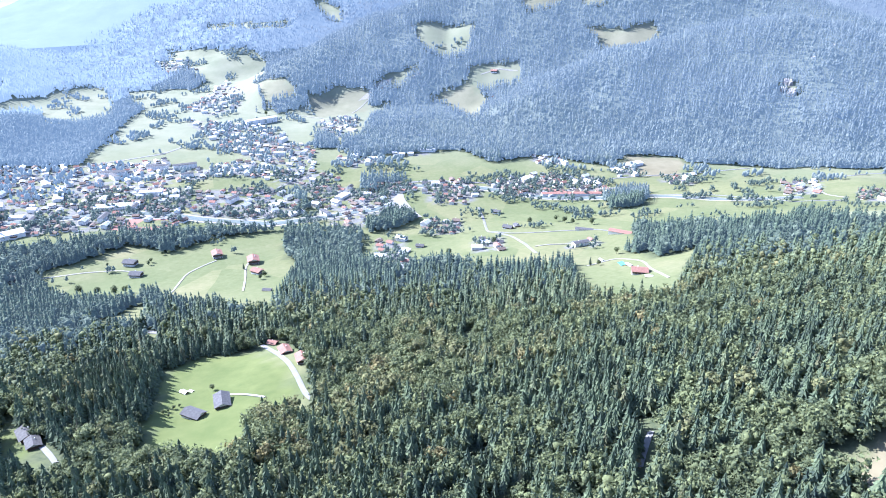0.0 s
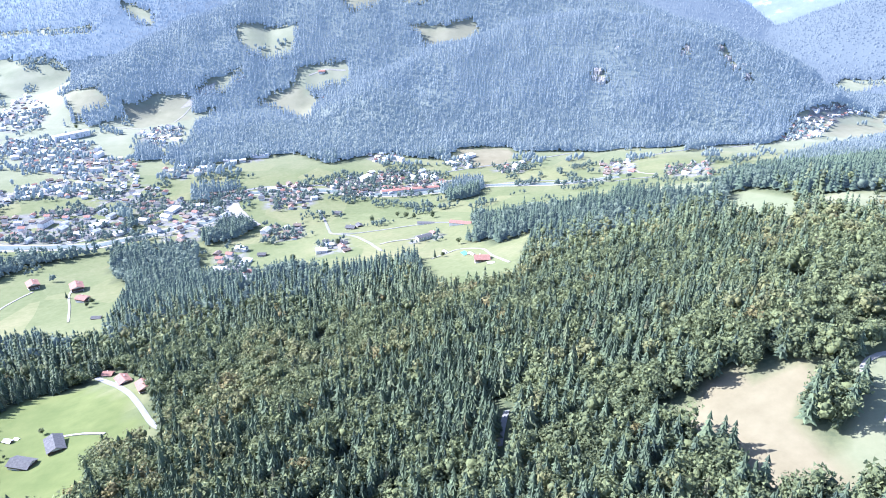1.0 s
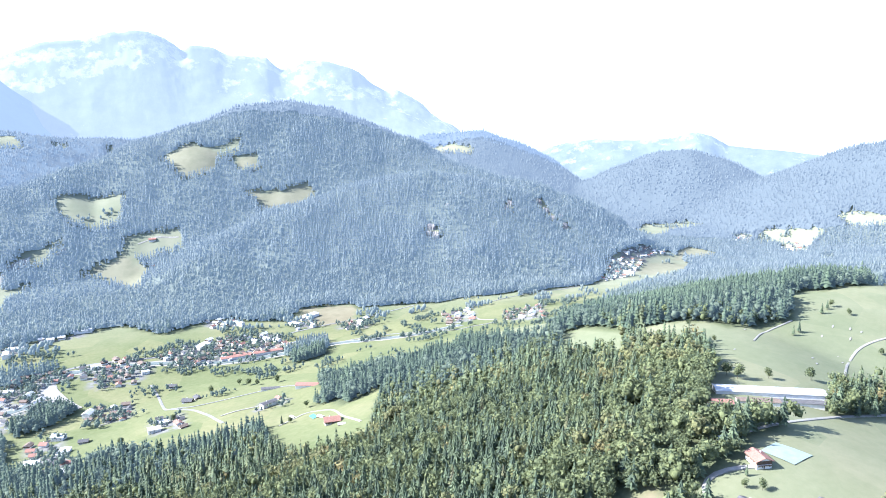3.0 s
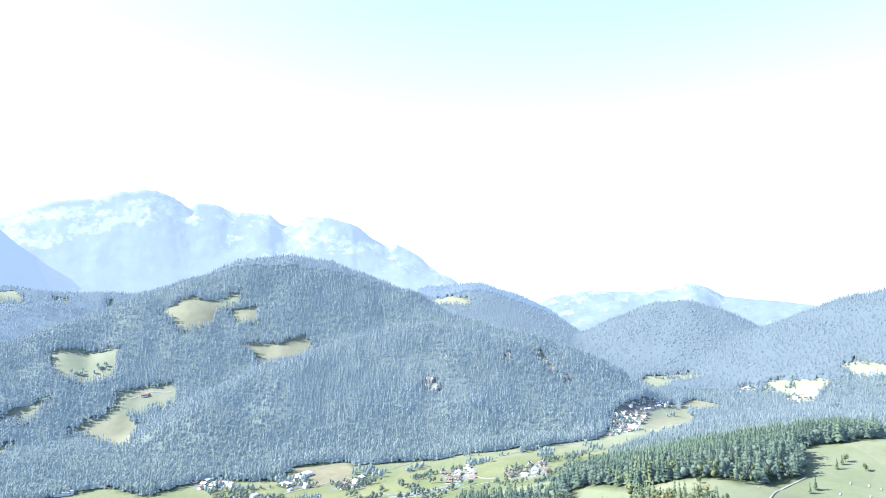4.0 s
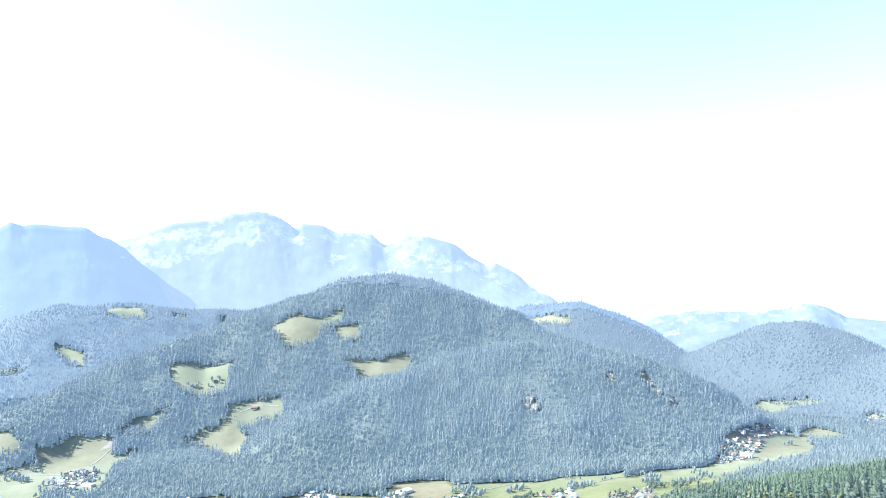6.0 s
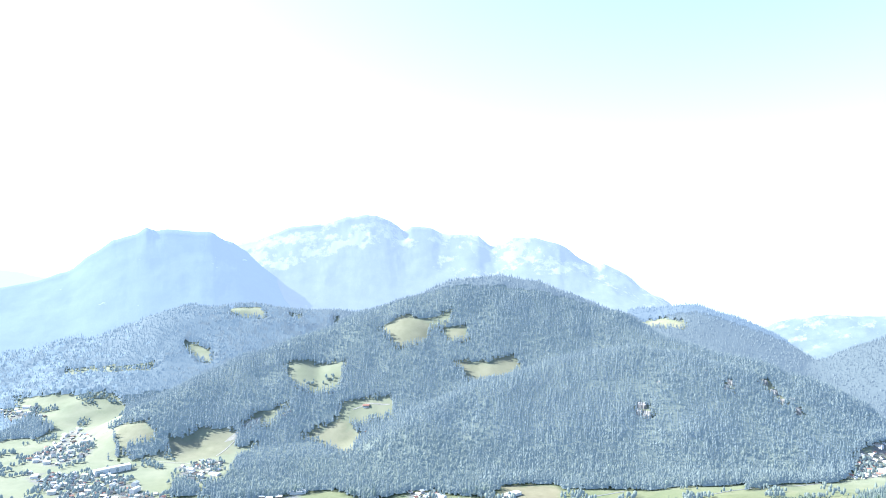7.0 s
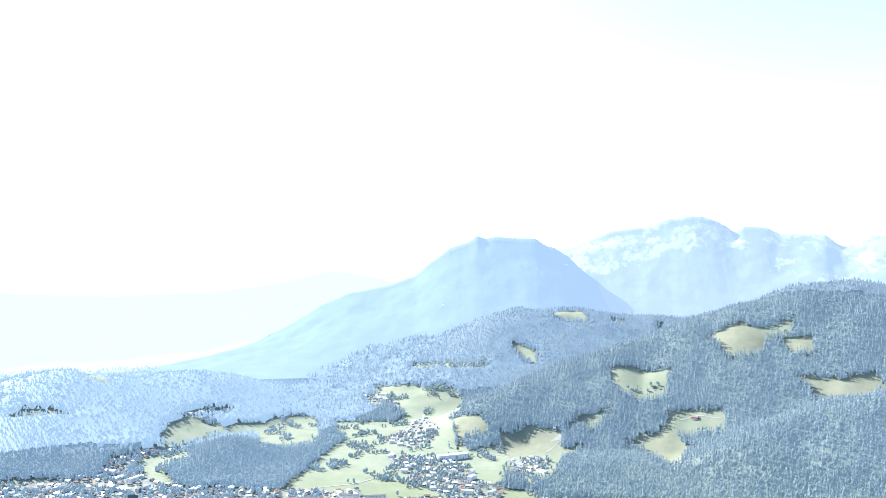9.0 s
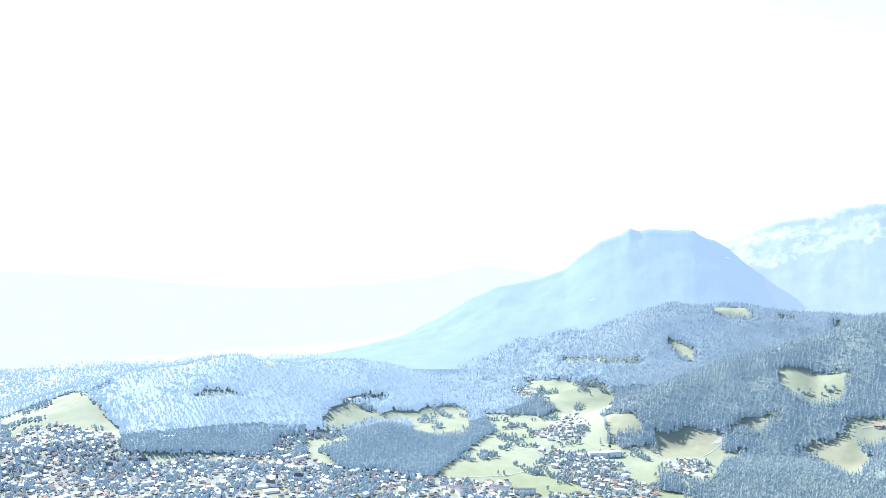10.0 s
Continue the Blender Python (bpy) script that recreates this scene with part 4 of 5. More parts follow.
def pad(name, outline, mat, label, category, lift=0.5):
    """A flat area draped over the ground."""
    bm = bmesh.new()
    ring = []
    pts = [Vector(p) for p in outline]
    for p, q in zip(pts, pts[1:] + pts[:1]):
        k = max(int((q - p).length / 10), 1)
        ring += [p.lerp(q, i / k) for i in range(k)]
    vs = [bm.verts.new((p.x, p.y, float(ground_height(p.x, p.y)) + lift)) for p in ring]
    cx, cy = sum(p.x for p in ring) / len(ring), sum(p.y for p in ring) / len(ring)
    inner = [bm.verts.new(((p.x + cx) / 2, (p.y + cy) / 2, float(ground_height((p.x + cx) / 2, (p.y + cy) / 2)) + lift + 0.05)) for p in ring]
    c = bm.verts.new((cx, cy, float(ground_height(cx, cy)) + lift + 0.05))
    n = len(ring)
    for i in range(n):
        j = (i + 1) % n
        bm.faces.new((vs[i], vs[j], inner[j], inner[i]))
        bm.faces.new((inner[i], inner[j], c))
    bmesh.ops.recalc_face_normals(bm, faces=bm.faces)
    me = bpy.data.meshes.new(name)
    bm.to_mesh(me)
    bm.free()
    me.materials.append(mat)
    return tagged(new(name, me), label, category, kind="structure")


def line_trees(name, line, gap, seed, label):
    """Trees and bushes along both sides of a line."""
    rnd = np.random.RandomState(seed)
    pts = np.array(line, float)
    s = np.concatenate([[0], np.cumsum(np.hypot(*np.diff(pts, axis=0).T))])
    u = rnd.rand(int(s[-1] / 3.2)) * s[-1]
    x, y = np.interp(u, s, pts[:, 0]), np.interp(u, s, pts[:, 1])
    a, d = rnd.rand(len(u)) * 6.283, gap + 12 * rnd.rand(len(u))
    x, y = x + np.cos(a) * d, y + np.sin(a) * d
    away = np.array([np.min(np.hypot(np.interp(np.linspace(0, s[-1], 300), s, pts[:, 0]) - p, np.interp(np.linspace(0, s[-1], 300), s, pts[:, 1]) - q)) for p, q in zip(x, y)])
    ok = (away > gap * 0.9) & (fbm(u, u * 0, 90, 2) > -0.15)
    g = rnd.randn(ok.sum())
    shapes = [broadleaf_shape(4, 8, rnd) for _ in range(4)]
    # these leaves too have a little haze put in as emission
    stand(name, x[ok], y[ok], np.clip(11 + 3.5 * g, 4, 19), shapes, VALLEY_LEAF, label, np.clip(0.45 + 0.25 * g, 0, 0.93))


RIVER = ((-973, 1330), (-918, 1354), (-815, 1381), (-712, 1419), (-600, 1414), (-504, 1379), (-355, 1350), (-267, 1380), (-199, 1412), (-140, 1431), (-101, 1503), (-111, 1558), (-86, 1590), (8, 1590), (101, 1571), (225, 1509), (350, 1492), (464, 1496), (560, 1415), (645, 1363), (732, 1355))
strip("river_bank", RIVER, 32, GRAVEL, "pale gravel banks of the mountain river", "riverbank", 0.5)
strip("river", RIVER, 17, WATER, "pale green mountain river in the valley", "river", 1.1)
line_trees("riverside_trees", RIVER, 24, 41, "willows and alders along the river")
strip("gravel_bank", ((-58, 1375), (-75, 1408), (-92, 1455), (-109, 1530)), 34, GRAVEL, "broad pale gravel bank inside the river bend", "riverbank", 1.2)
for line, w in (
        (((-216, 726), (-191, 692), (-166, 651), (-148, 610), (-132, 569), (-118, 556)), 7),
        (((-217, 592), (-205, 591), (-192, 585), (-175, 576)), 4),
        (((154, 419), (147, 408), (136, 382)), 6),
        (((-383, 525), (-352, 498), (-327, 471)), 6),
        (((-395, 806), (-368, 795)), 10),
        (((-698, 1090), (-631, 1116), (-576, 1127), (-548, 1119)), 4),
        (((-432, 999), (-440, 1063), (-444, 1102), (-422, 1141), (-409, 1158)), 4),
        (((-312, 981), (-332, 1068), (-346, 1118), (-347, 1147)), 4),
        (((79, 1442), (86, 1357), (87, 1247), (126, 1195), (144, 1127), (154, 1051)), 6),
        (((87, 1247), (128, 1215), (232, 1210), (285, 1199), (326, 1151)), 6),
        (((158, 1099), (213, 1104), (265, 1097)), 5),
        (((215, 948), (265, 979), (294, 935), (288, 886), (294, 819)), 4),
        (((-234, 1370), (-181, 1469), (-124, 1559), (-87, 1614), (-24, 1628), (106, 1613), (227, 1550), (364, 1562), (487, 1579)), 11),
        (((408, 1642), (511, 1667), (627, 1679), (782, 1718)), 6),
        (((-941, 1728), (-892, 1772), (-835, 1813), (-763, 1862), (-733, 1929)), 9),
        (((-879, 1286), (-778, 1331), (-662, 1386), (-506, 1384), (-430, 1368), (-320, 1408)), 9),
        (((-397, 1536), (-384, 1599), (-349, 1631), (-243, 1555), (-173, 1514)), 8),
        (((443, 1508), (575, 1456), (647, 1395), (696, 1306), (788, 1293)), 7),
        (((837, 1539), (1016, 1606), (1129, 1607), (1314, 1638)), 7),
        (((837, 1539), (790, 1368), (805, 1318)), 5),
        (((360, 311), (361, 320), (367, 325), (379, 326), (400, 320), (420, 309)), 5),
        (((417, 352), (444, 354), (500, 356), (580, 359), (664, 362)), 4),
        (((623, 407), (681, 427), (770, 481), (812, 497), (851, 499), (871, 495)), 3.5),
        (((687, 544), (734, 571), (799, 578)), 2.5),
        (((130, 2437), (180, 2449), (254, 2423)), 5),
        (((-298, 2297), (-252, 2387), (-178, 2421)), 5),
        (((-481, 2278), (-362, 2235), (-275, 2118)), 5),
        (((-735, 2427), (-720, 2519), (-649, 2489)), 5)):
    strip("road", line, w * 0.8, ROAD if w > 5.5 else GRAVEL, "pale narrow lane across the meadows" if w < 6 else "light grey asphalt valley road", "road", 0.65)
pad("gravel_pit", ((-286, 2383), (-220, 2454), (-172, 2474), (-184, 2441), (-252, 2387)), GRAVEL, "bare pale gravel pit on the slope", "gravel pit")
pad("sports_ground", ((-682, 1323), (-656, 1387), (-542, 1386), (-559, 1333), (-619, 1309)), ROOF_RED, "red running track around a playing field", "sports ground", 0.6)
pad("playing_field", ((-638, 1333), (-626, 1372), (-553, 1375), (-573, 1339)), GROUND, "green grass playing field inside the track", "playing field", 1.0)
pad("swimming_pool", ((259, 945), (268, 951), (266, 924), (258, 919)), POOL, "small turquoise swimming pool on the lawn", "swimming pool", 0.7)
pad("paved_yard", ((430, 326), (452, 330), (462, 306), (437, 302)), COURT, "pale turquoise hard court beside a red-roofed farmhouse", "yard")


# ---- buildings ----
def part(name, verts, faces, mat, parent, label=""):
    me = bpy.data.meshes.new(name)
    me.from_pydata([tuple(v) for v in verts], [], faces)
    me.materials.append(mat)
    me.update()
    ob = new(name, me)
    ob.parent = parent
    return tagged(ob, label) if label else ob


def box(x0, x1, y0, y1, z0, z1):
    v = [(x, y, z) for z in (z0, z1) for y in (y0, y1) for x in (x0, x1)]
    return v, [(0, 2, 3, 1), (4, 5, 7, 6), (0, 1, 5, 4), (2, 6, 7, 3), (0, 4, 6, 2), (1, 3, 7, 5)]


def gable_roof(w, d, h, rise, over, thick):
    """A saddle roof with eaves, its ridge along y."""
    a, e = w / 2 + over, d / 2 + over
    drop = rise * over / (w / 2)
    v = []
    for y in (-e, e):
        v += [(-a, y, h - drop), (0, y, h + rise), (a, y, h - drop), (a, y, h - drop + thick), (0, y, h + rise + thick), (-a, y, h - drop + thick)]
    f = [(0, 1, 4, 5), (1, 2, 3, 4), (6, 11, 10, 7), (7, 10, 9, 8)]
    for i in range(6):
        j = (i + 1) % 6
        f.append((i, i + 6, j + 6, j))
    return v, f


def house(name, w, d, h, rise, wall, roof, label, category="house", over=1.2, chimney=True, windows=0, upper=None):
    """A gabled building: walls, saddle roof, chimney, and rows of windows where they can be made out."""
    home = new(name)
    home.empty_display_size = 2
    v = [(-w / 2, -d / 2, -4), (w / 2, -d / 2, -4), (w / 2, d / 2, -4), (-w / 2, d / 2, -4),
         (-w / 2, -d / 2, h), (w / 2, -d / 2, h), (w / 2, d / 2, h), (-w / 2, d / 2, h), (0, -d / 2, h + rise), (0, d / 2, h + rise)]
    part("wall", v, [(0, 1, 5, 8, 4), (2, 3, 7, 9, 6), (1, 2, 6, 5), (3, 0, 4, 7), (0, 3, 2, 1)], wall, home)
    part("roof", *gable_roof(w, d, h, rise, over, 0.35), roof, home)
    if chimney:
        part("chimney", *box(w * 0.16, w * 0.16 + 0.8, d * 0.1, d * 0.1 + 0.9, h, h + rise + 1.0), WALL_PAINT, home)
    if upper:
        part("upper_storey", *box(-w / 2 - 0.12, w / 2 + 0.12, -d / 2 - 0.12, d / 2 + 0.12, h * 0.52, h - 0.05), upper, home, "dark timber upper storey")
    def opening(kind, x0, x1, y0, y1, z0, z1, pane, glass):
        frame_part = part(kind, *box(x0, x1, y0, y1, z0, z1), WOOD_DARK if kind == "door" else FRAME_PAINT, home)
        part(glass, *pane, GLASS if kind == "window" else BRASS, frame_part)

    for k in range(windows):
        y = -d / 2 + (k + 0.5) * d / windows
        z = 1.0
        while z + 1.4 < h:
            for sx in (-1, 1):
                x = sx * (w / 2 + 0.16)
                opening("window", x - 0.06, x + 0.06, y - 0.65, y + 0.65, z, z + 1.4,
                        box(x + sx * 0.05 - 0.03, x + sx * 0.05 + 0.03, y - 0.52, y + 0.52, z + 0.12, z + 1.28), "pane")
            z += 2.8
        if k != windows // 2:
            x = -w / 2 + (k + 0.5) * w / windows
            opening("window", x - 0.65, x + 0.65, -d / 2 - 0.22, -d / 2 - 0.10, 1.0, 2.4, box(x - 0.52, x + 0.52, -d / 2 - 0.24, -d / 2 - 0.18, 1.12, 2.28), "pane")
    if windows:
        opening("door", -0.6, 0.6, -d / 2 - 0.22, -d / 2 - 0.10, 0.0, 2.1, box(0.38, 0.50, -d / 2 - 0.30, -d / 2 - 0.20, 0.95, 1.1), "handle")
    if upper and windows > 2:
        balcony = part("balcony", *box(-w / 2 + 0.6, w / 2 - 0.6, -d / 2 - 1.3, -d / 2 - 0.1, 2.7, 2.9), WOOD_DARK, home, "long timber balcony under the gable")
        part("railing", *box(-w / 2 + 0.6, w / 2 - 0.6, -d / 2 - 1.3, -d / 2 - 1.2, 2.9, 3.8), WOOD_DARK, balcony)
    return tagged(home, label, category)


def settle(x, y, turn, scale=1.0):
    z = min(float(ground_height(x + i, y + j)) for i in (-6, 6) for j in (-6, 6))
    return pose(x, y, z + 0.5, 0, 0, turn) @ Matrix.Scale(scale, 4)


def joined_houses(name, models, spots, label):
    """The far quarters of the town, past counting, as one mesh."""
    verts, faces, slots, mats, base = [], [], [], [], 0
    for n, (k, m) in enumerate(spots):
        for p in models[k].children:
            mat = p.data.materials[0]
            # sun glare put into the colour: three in five dark roofs turn pale
            if mat in (ROOF_GREY, ROOF_BROWN) and n % 5 in (0, 2, 3):
                mat = ROOF_PALE
            if mat not in mats:
                mats.append(mat)
            verts += [m @ v.co for v in p.data.vertices]
            for f in p.data.polygons:
                faces.append([base + i for i in f.vertices])
                slots.append(mats.index(mat))
            base += len(p.data.vertices)
    me = bpy.data.meshes.new(name)
    me.from_pydata(verts, [], faces)
    for mat in mats:
        me.materials.append(mat)
    me.polygons.foreach_set("material_index", slots)
    me.update()
    return tagged(new(name, me), label, "houses", kind="stuff")


def town():
    """Houses scattered over the built-up outlines; each model is built once, then copied."""
    models = [house("house", 11, 13, 5.6, 2.8, WALL_PAINT, ROOF_RED, "white house with a red tiled saddle roof in the valley town"),
              house("house", 10, 12, 5.4, 2.6, WALL_PAINT, ROOF_GREY, "white house with a grey tiled saddle roof in the valley town"),
              house("house", 12, 15, 6.2, 2.6, WALL_PAINT, ROOF_BROWN, "white house with a brown saddle roof and boarded gable", upper=WOOD_DARK),
              house("house", 14, 20, 8.2, 3.2, WALL_PAINT, ROOF_PALE, "large white guest house with a pale roof", windows=3),
              house("hall", 22, 42, 6.5, 1.6, WALL_PAINT, ROOF_PALE, "long commercial hall with a pale low roof", "hall", 0.6, False),
              house("apartment_block", 14, 36, 11.5, 2.2, WALL_PAINT, ROOF_GREY, "long white apartment block of four storeys", "apartment block", 0.9, windows=5)]
    for home in models:
        tagged(home, group="houses of the valley town")
    rnd = random.Random(5)
    spots, taken = [], {}
    for code, outline in COVER:
        if code != TOWN:
            continue
        x0, x1 = min(p[0] for p in outline), max(p[0] for p in outline)
        y0, y1 = min(p[1] for p in outline), max(p[1] for p in outline)
        for _ in range(int((x1 - x0) * (y1 - y0) / 130)):
            x, y = rnd.uniform(x0, x1), rnd.uniform(y0, y1)
            if not inside(np.array([x]), np.array([y]), list(outline))[0]:
                continue
            k = rnd.choices(range(6), (11, 20, 24, 12, 9, 5))[0]
            own = (9.5, 9.5, 10.5, 13, 26, 22)[k]
            cx, cy = int(x // 45), int(y // 45)
            close = [q for i in (-1, 0, 1) for j in (-1, 0, 1) for q in taken.get((cx + i, cy + j), ())]
            if all((x - a) ** 2 + (y - b) ** 2 > (own + c) ** 2 for a, b, c in close):
                taken.setdefault((cx, cy), []).append((x, y, own))
                turn = 25 * math.sin(x / 170) + 20 * math.cos(y / 140) + rnd.choice((0, 90)) + rnd.uniform(-8, 8)
                spots.append((math.hypot(x, y), k, settle(x, y, turn, rnd.uniform(0.72, 1.0))))
    spots.sort(key=lambda s: s[0])
    for k, home in enumerate(models):
        own = [m for _, j, m in spots[:280] if j == k]
        for m in own[1:]:
            copy_thing(home, m)
        home.matrix_basis = own[0]
    joined_houses("town_houses", models, [(k, m) for _, k, m in spots[280:]], "white houses with red, brown, grey and glare-paled roofs, far across the valley")


town()


def placed(kind, spots):
    """Single buildings: the first is built, the rest are copies; each spot is x, y, turn, scale."""
    first = kind()
    for spot in spots[1:]:
        copy_thing(first, settle(*spot))
    first.matrix_basis = settle(*spots[0])
    return first


farm_white = lambda: house("farmhouse", 14, 18, 7.2, 2.8, WALL_PAINT, ROOF_RED, "farmhouse with white walls, dark boards and a red roof", "farmhouse", 1.5, True, 4, WOOD_DARK)
farm_grey = lambda: house("farmhouse", 13, 17, 6.0, 2.8, WALL_PAINT, ROOF_GREY, "white farmhouse with a dark grey roof beside the meadow", "farmhouse", 1.5, True, 4, WOOD_DARK)
barn = lambda: house("barn", 14, 22, 5.6, 3.0, WALL_PAINT, ROOF_GREY, "barn with white ground floor, dark boards and grey roof", "barn", 1.2, False, upper=WOOD_DARK)
shed = lambda: house("shed", 5, 8, 2.6, 1.2, WOOD_DARK, ROOF_PALE, "small timber shed with a pale roof", "shed", 0.5, False)


def long_hall(x, y, turn, length, width, height, roof, label):
    hall = house("riding_hall", width, length, height, width * 0.13, WALL_PAINT, roof, label, "hall", 0.8, False, 6 if height > 9 else 0)
    hall.matrix_basis = settle(x, y, turn)
    return hall


placed(farm_white, ((-203, 726, 70, 0.6), (-180, 690, 28, 0.85), (-153, 656, 20, 0.9), (-414, 1179, 24, 1.15), (-338, 1143, 18, 1.25), (-315, 1081, 60, 0.95), (416, 316, -19, 0.82), (270, 869, 80, 1.1), (169, 2330, 80, 1), (175, 2442, 80, 1.1),))
placed(farm_grey, ((373, 286, 10, 0.85), (378, 280, 100, 0.7), (414, 257, -5, 1.0), (-380, 520, 40, 1.05), (-365, 504, 35, 0.85), (-731, 1078, 70, 1.3), (-562, 1150, 80, 1.2), (-530, 1097, 85, 1.1),))
placed(barn, ((-217, 574, 20, 1), (-239, 555, 65, 0.9), (-272, 975, 80, 0.6),))
placed(shed, ((-267, 606, 60, 1), (-261, 610, 60, 0.6), (418, 352, 70, 1.2), (378, 256, 10, 0.6),))
long_hall(544, 410, -124, 96, 15, 5, ROOF_PALE, "long riding hall with a pale sheet-metal roof")
long_hall(480, 410, -124, 23, 10, 3.5, ROOF_RED, "low stable with a red roof beside the hall")
long_hall(-726, 1727, -80, 52, 14, 12, ROOF_GREY, "long white apartment building above the town")
long_hall(-660, 1736, -65, 58, 14, 12, ROOF_GREY, "long white apartment building with flat grey roof")
long_hall(-819, 1682, -81, 56, 16, 10, ROOF_GREY, "wide white public building above the town")
long_hall(-667, 1528, -85, 50, 16, 12, ROOF_PALE, "large white town building with many windows")
long_hall(-713, 1451, -76, 93, 24, 7, ROOF_PALE, "long station hall with a pale roof")
long_hall(-853, 1286, -51, 45, 30, 9, ROOF_PALE, "broad white-roofed hall on the valley floor")
long_hall(-571, 2185, -52, 102, 22, 15, ROOF_PALE, "large white commercial building on the slope")
long_hall(259, 1522, -87, 65, 14, 6, ROOF_RED, "long terrace with a red roof beside the road")
long_hall(329, 1520, -88, 65, 14, 6, ROOF_RED, "long terrace with a red roof beside the road")
long_hall(265, 1537, -120, 65, 14, 6, ROOF_RED, "long low row house with a red roof")
long_hall(262, 1204, -106, 31, 10, 4, ROOF_GREY, "long low farm shed beside the lane")
long_hall(314, 1147, -117, 39, 14, 6, ROOF_RED, "row of farm buildings with red roofs")
long_hall(556, 387, -124, 42, 8, 3, ROOF_GREY, "low grey-roofed stable row beside the hall")
long_hall(514, 397, -124, 36, 8, 3, ROOF_BROWN, "low brown-roofed stable row beside the hall")
placed(shed, ((269, 917, 30, 1.2), (275, 842, 80, 1.2), (243, 976, 20, 1),))
placed(farm_grey, ((115, 1403, 70, 0.9), (128, 1272, 60, 1), (146, 1286, 10, 0.8), (-41, 1191, 80, 0.8),))


# ---- single trees ----
def lone_tree(seed, conifer=False):
    rnd = np.random.RandomState(seed)
    tree = new("tree")
    v, f = trunk_piece(0.6 if not conifer else 0.9, 0.022, 7)
    trunk = mesh_object("trunk", v, f, BARK, tree)
    if conifer:
        v, f = spruce_shape(8, 7, rnd)
    else:
        v, f = broadleaf_shape(9, 60, rnd)
    mesh_object("crown", v, f, SPRUCE if conifer else LEAF, tree, floats={"tone": np.full(len(v), 0.2 + 0.6 * rnd.rand())})
    kind = "dark green spruce standing alone on the meadow" if conifer else "round green broadleaf tree standing on the meadow"
    return tagged(tree, kind, "tree", "single trees on the meadows")


def plant(conifer, spots):
    models = [lone_tree(31 + k, conifer) for k in range(4)]
    poses = [pose(x, y, float(ground_height(x, y)) - 0.2, 0, 0, turn) @ Matrix.Scale(height, 4) for x, y, turn, height in spots]
    for i, m in enumerate(poses[4:]):
        copy_thing(models[i % 4], m)
    for model, m in zip(models, poses):
        model.matrix_basis = m


for spots in (((640, 435, 0, 14), (587, 444, 40, 11), (554, 453, 80, 15), (552, 465, 10, 14), (825, 475, 0, 9),
    (394, 294, 0, 8), (386, 302, 30, 7), (370, 277, 60, 10), (381, 272, 90, 12), (385, 266, 10, 12),
    (394, 267, 50, 9), (356, 303, 0, 8), (344, 299, 20, 9), (878, 554, 20, 9), (881, 582, 60, 10),
    (606, 657, 0, 12), (668, 627, 30, 8), (639, 560, 0, 7), (-238, 609, 0, 8), (-115, 525, 0, 9),
    (92, 1152, 0, 13), (173, 1303, 0, 14), (227, 1310, 20, 13), (240, 1288, 50, 14), (253, 1269, 70, 12),
    (284, 1248, 0, 14), (273, 1006, 0, 12), (232, 946, 30, 9), (11, 1090, 0, 15), (46, 1529, 0, 12),
    (-510, 1200, 0, 8), (-521, 1196, 60, 8), (-602, 1145, 0, 7), (-529, 1148, 10, 9), (-529, 1161, 50, 9),
    (-593, 1023, 0, 16), (-557, 1011, 0, 15), (-527, 1006, 30, 15), (-509, 1007, 60, 14), (-298, 1061, 0, 10),
    (-301, 1045, 0, 9), (-271, 560, 0, 5), (-267, 564, 40, 4), (-264, 570, 80, 5), (-260, 574, 0, 4),
    (-264, 555, 0, 4), (-573, 2273, 0, 16),),):
    plant(False, spots)
for spots in (((781, 554, 0, 17), (851, 574, 0, 15), (869, 579, 0, 14), (768, 552, 0, 14), (221, 953, 0, 15),
    (-64, 1126, 0, 14), (-345, 1105, 0, 13), (397, 310, 0, 9), (601, 660, 0, 15), (601, 651, 0, 14),),):
    plant(True, spots)


def tall_stem(seed):
    """A forest-edge spruce: a long bare pale trunk below a short crown."""
    rnd = np.random.RandomState(seed)
    tree = new("tree")
    v, f = trunk_piece(0.92, 0.016, 7)
    mesh_object("trunk", v, f, PALE_BARK, tree)
    v, f = spruce_shape(6, 6, rnd)
    v = v * np.array([0.75, 0.75, 0.52]) + np.array([0, 0, 0.48])
    mesh_object("crown", v, f, SPRUCE, tree, floats={"tone": np.full(len(v), 0.4 + 0.4 * rnd.rand())})
    return tagged(tree, "tall spruce with a bare pale trunk at the forest edge", "tree", "bare-trunked spruces at the edge")


stems = [tall_stem(81 + k) for k in range(3)]
rows = [pose(x, y, float(ground_height(x, y)) - 0.3, 0, 0, 40 * i) @ Matrix.Scale(21 + 7 * a, 4) for i, (x, y, a) in enumerate(((148, 461, 0.7), (149, 456, 0.8), (151, 460, 0.9), (151, 451, 1.0), (154, 454, 1.1), (154, 448, 0.7), (157, 451, 0.8), (158, 445, 0.9), (161, 448, 1.0), (161, 442, 1.1), (163, 443, 0.7), (165, 438, 0.8), (153, 461, 0.9), (158, 458, 1.0), (162, 454, 1.1)))]
for i, m in enumerate(rows[3:]):
    copy_thing(stems[i % 3], m)
for model, m in zip(stems, rows):
    model.matrix_basis = m


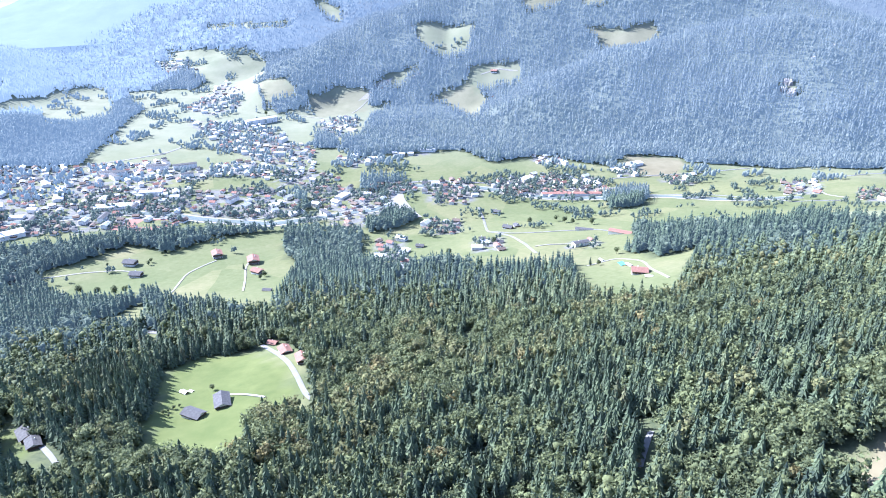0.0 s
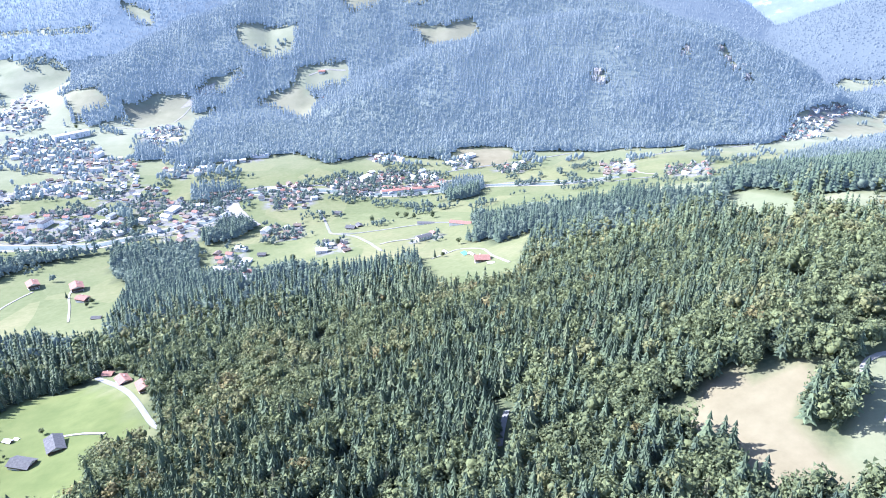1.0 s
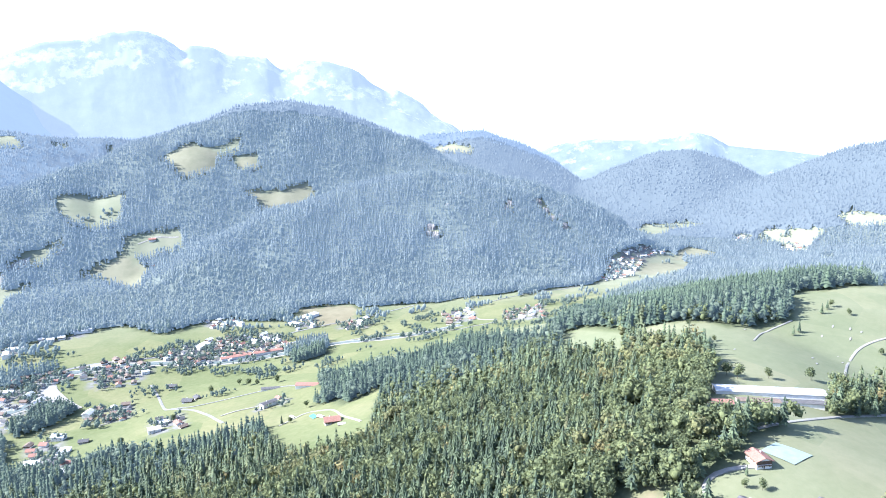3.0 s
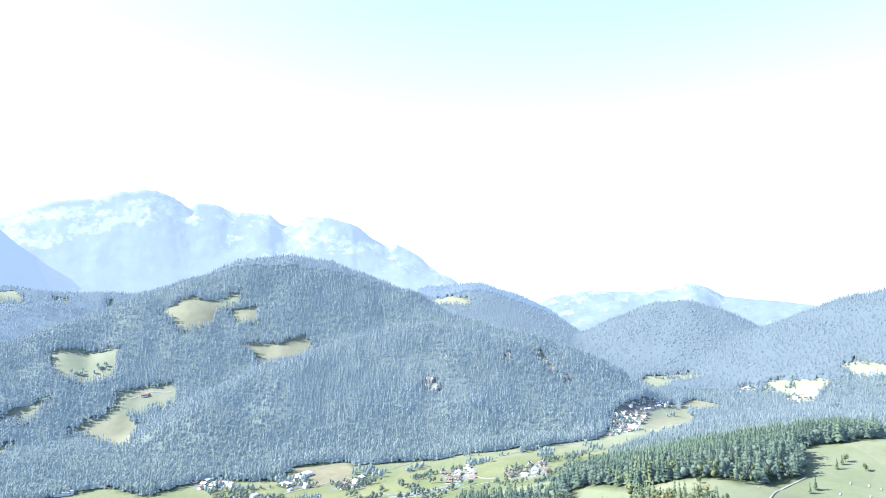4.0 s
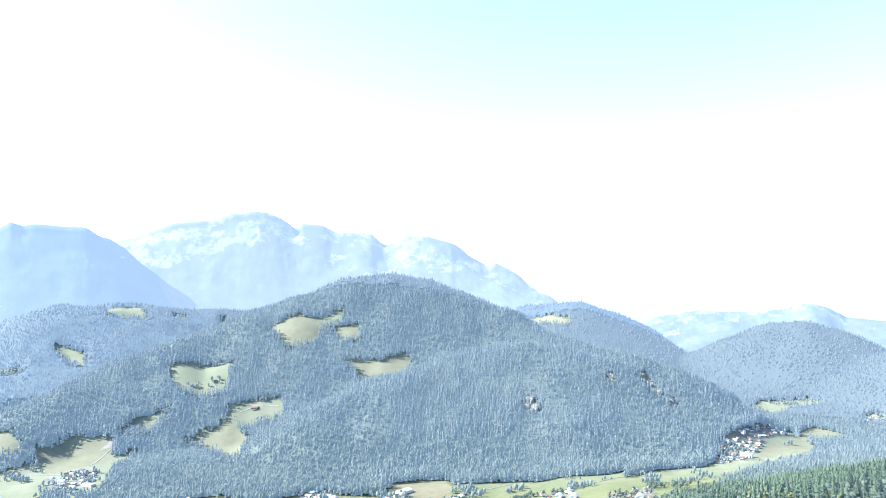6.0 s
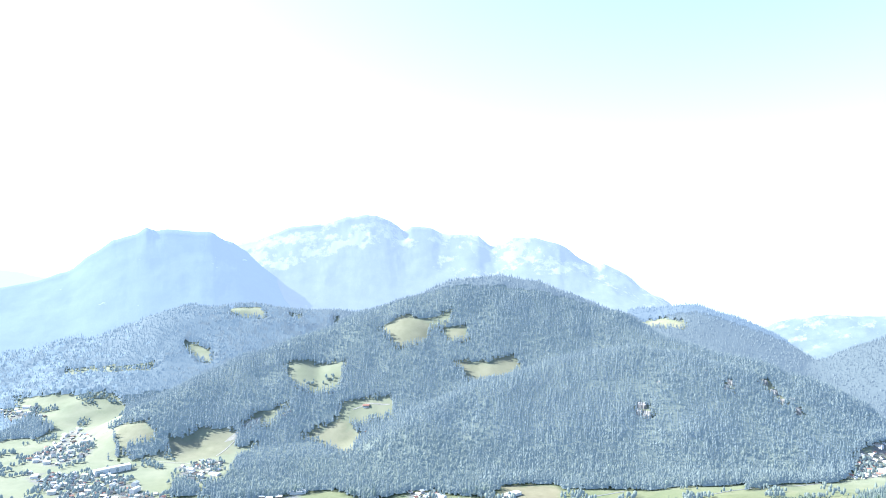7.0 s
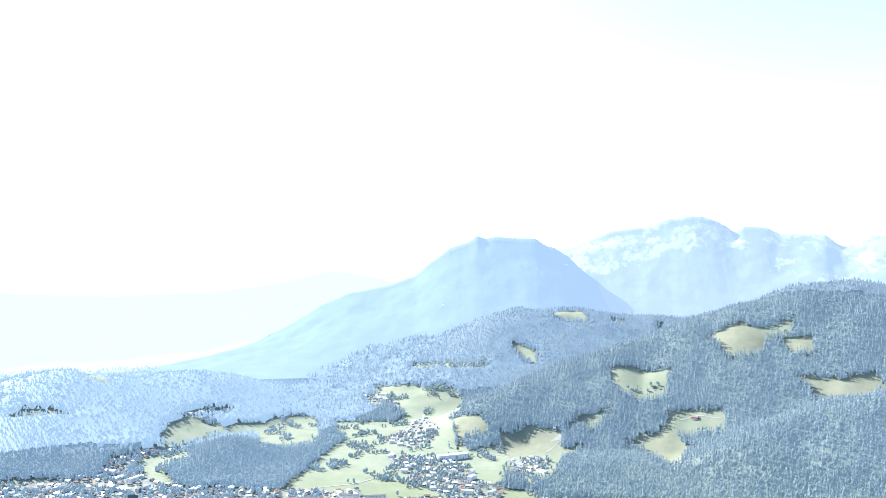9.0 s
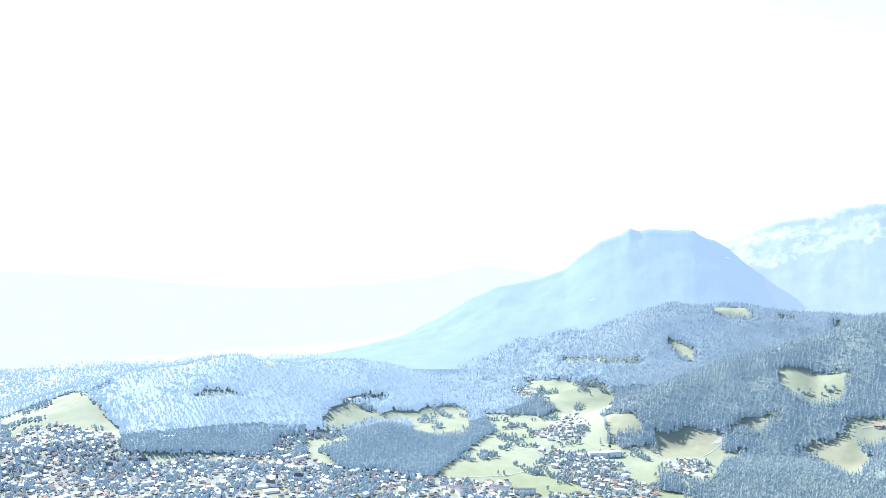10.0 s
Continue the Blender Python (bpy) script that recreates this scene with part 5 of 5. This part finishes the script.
# ---- churches ----
def church(x, y, turn, size):
    """A white church: nave with a steep roof, square tower and pointed spire."""
    home = house("church", 13, 30, 11, 8, WALL_PAINT, ROOF_GREY, "white church with a steep dark roof and pointed tower", "church", 0.6, False)
    part("tower", *box(-3.2, 3.2, -21.5, -15.2, -4, 26), WALL_PAINT, home)
    c = [(-3.7, -22, 26), (3.7, -22, 26), (3.7, -14.7, 26), (-3.7, -14.7, 26), (0, -18.4, 42)]
    part("spire", c, [(3, 2, 1, 0), (0, 1, 4), (1, 2, 4), (2, 3, 4), (3, 0, 4)], ROOF_GREY, home)
    home.matrix_basis = settle(x, y, turn, size)


for x, y, a in ((-1274, 1474, 0.7), (-1245, 1555, 0.8), (-1775, 1367, 0.9), (-1730, 1448, 1.0)):
    church(x, y, 70 + 40 * a, 0.9)


# ---- pond and golf bunkers ----
POND = ((350, 280), (354, 278), (356, 275), (354, 268), (351, 265), (346, 265), (345, 270), (345, 276))
pad("pond_rim", POND, GRAVEL, "pale stone rim of the garden pond", "pond edge", 0.5)
pad("pond", [(x * 0.75 + 0.25 * sum(p[0] for p in POND) / 8, y * 0.75 + 0.25 * sum(p[1] for p in POND) / 8) for x, y in POND], DARK_WATER, "dark still garden pond", "pond", 0.9)
for x, y, a in ((634, 526, 0.7), (717, 582, 0.8), (846, 530, 0.9), (832, 544, 1.0), (773, 495, 1.1), (766, 484, 0.7), (799, 535, 0.8), (724, 493, 0.9), (709, 477, 1.0), (825, 515, 1.1), (852, 519, 0.7)):
    ring = [(x + 4.2 * a * math.cos(k), y + 2.4 * a * math.sin(k + a)) for k in (0, 0.9, 1.8, 2.7, 3.6, 4.5, 5.4)]
    tagged(pad("bunker", ring, GRAVEL, "pale sand bunker on the golf meadow", "bunker"), group="golf bunkers")


# ---- bare rock in the hill's woods ----
def outcrop(x, y, wide, tall, seed):
    """A broken limestone face on the slope: ribs, ledges and a ragged outline, one mesh."""
    n, rows = 16, 12
    out = math.hypot(x, y)
    ax, ay = y / out, -x / out
    u, v = np.meshgrid(np.linspace(-0.5, 0.5, n), np.linspace(0, 1, rows))
    ragged = 1 + 0.45 * fbm(v * 40 + seed, v * 0, 9, 3) + 0.25 * np.sin(3.1 * v)
    across = u * wide * ragged
    deep = (v - 0.5) * tall * 0.9 + 2.5 * fbm(u * 50 + seed, v * 30, 8, 3)
    px, py = x + ax * across + x / out * deep, y + ay * across + y / out * deep
    proud = 6 + 2.5 * fbm(u * 60 + 3 * seed, v * 14, 7, 4) + 5 * np.round(3 * v) / 3
    edge = np.minimum(np.minimum(0.5 - np.abs(u), 0.5 - np.abs(v - 0.5)) * 9, 1)
    pz = ground_height(px, py) - 2 + (proud + 5) * edge
    ob = mesh_object("rock_outcrop", np.stack([px, py, pz], -1).reshape(-1, 3), grid_faces(rows, n), ROCK)
    return tagged(ob, "pale jagged limestone cliff among the hill's trees", "rock", "cliffs of the hill")


outcrop(1009, 2080, 22, 18, 60)
outcrop(1007, 2041, 20, 22, 61)
outcrop(989, 2054, 16, 16, 62)
outcrop(1297, 2072, 14, 14, 63)
outcrop(1324, 2093, 16, 14, 64)
outcrop(1460, 2112, 14, 12, 65)
outcrop(1454, 2058, 18, 16, 66)
outcrop(1447, 2009, 14, 12, 67)
outcrop(1467, 1960, 12, 18, 68)
outcrop(1480, 2005, 12, 12, 69)
outcrop(1174, 2180, 10, 8, 70)
outcrop(1098, 2139, 12, 10, 71)
outcrop(1276, 2159, 8, 8, 72)
outcrop(-83, 2459, 14, 14, 73)
outcrop(-98, 2450, 14, 10, 74)
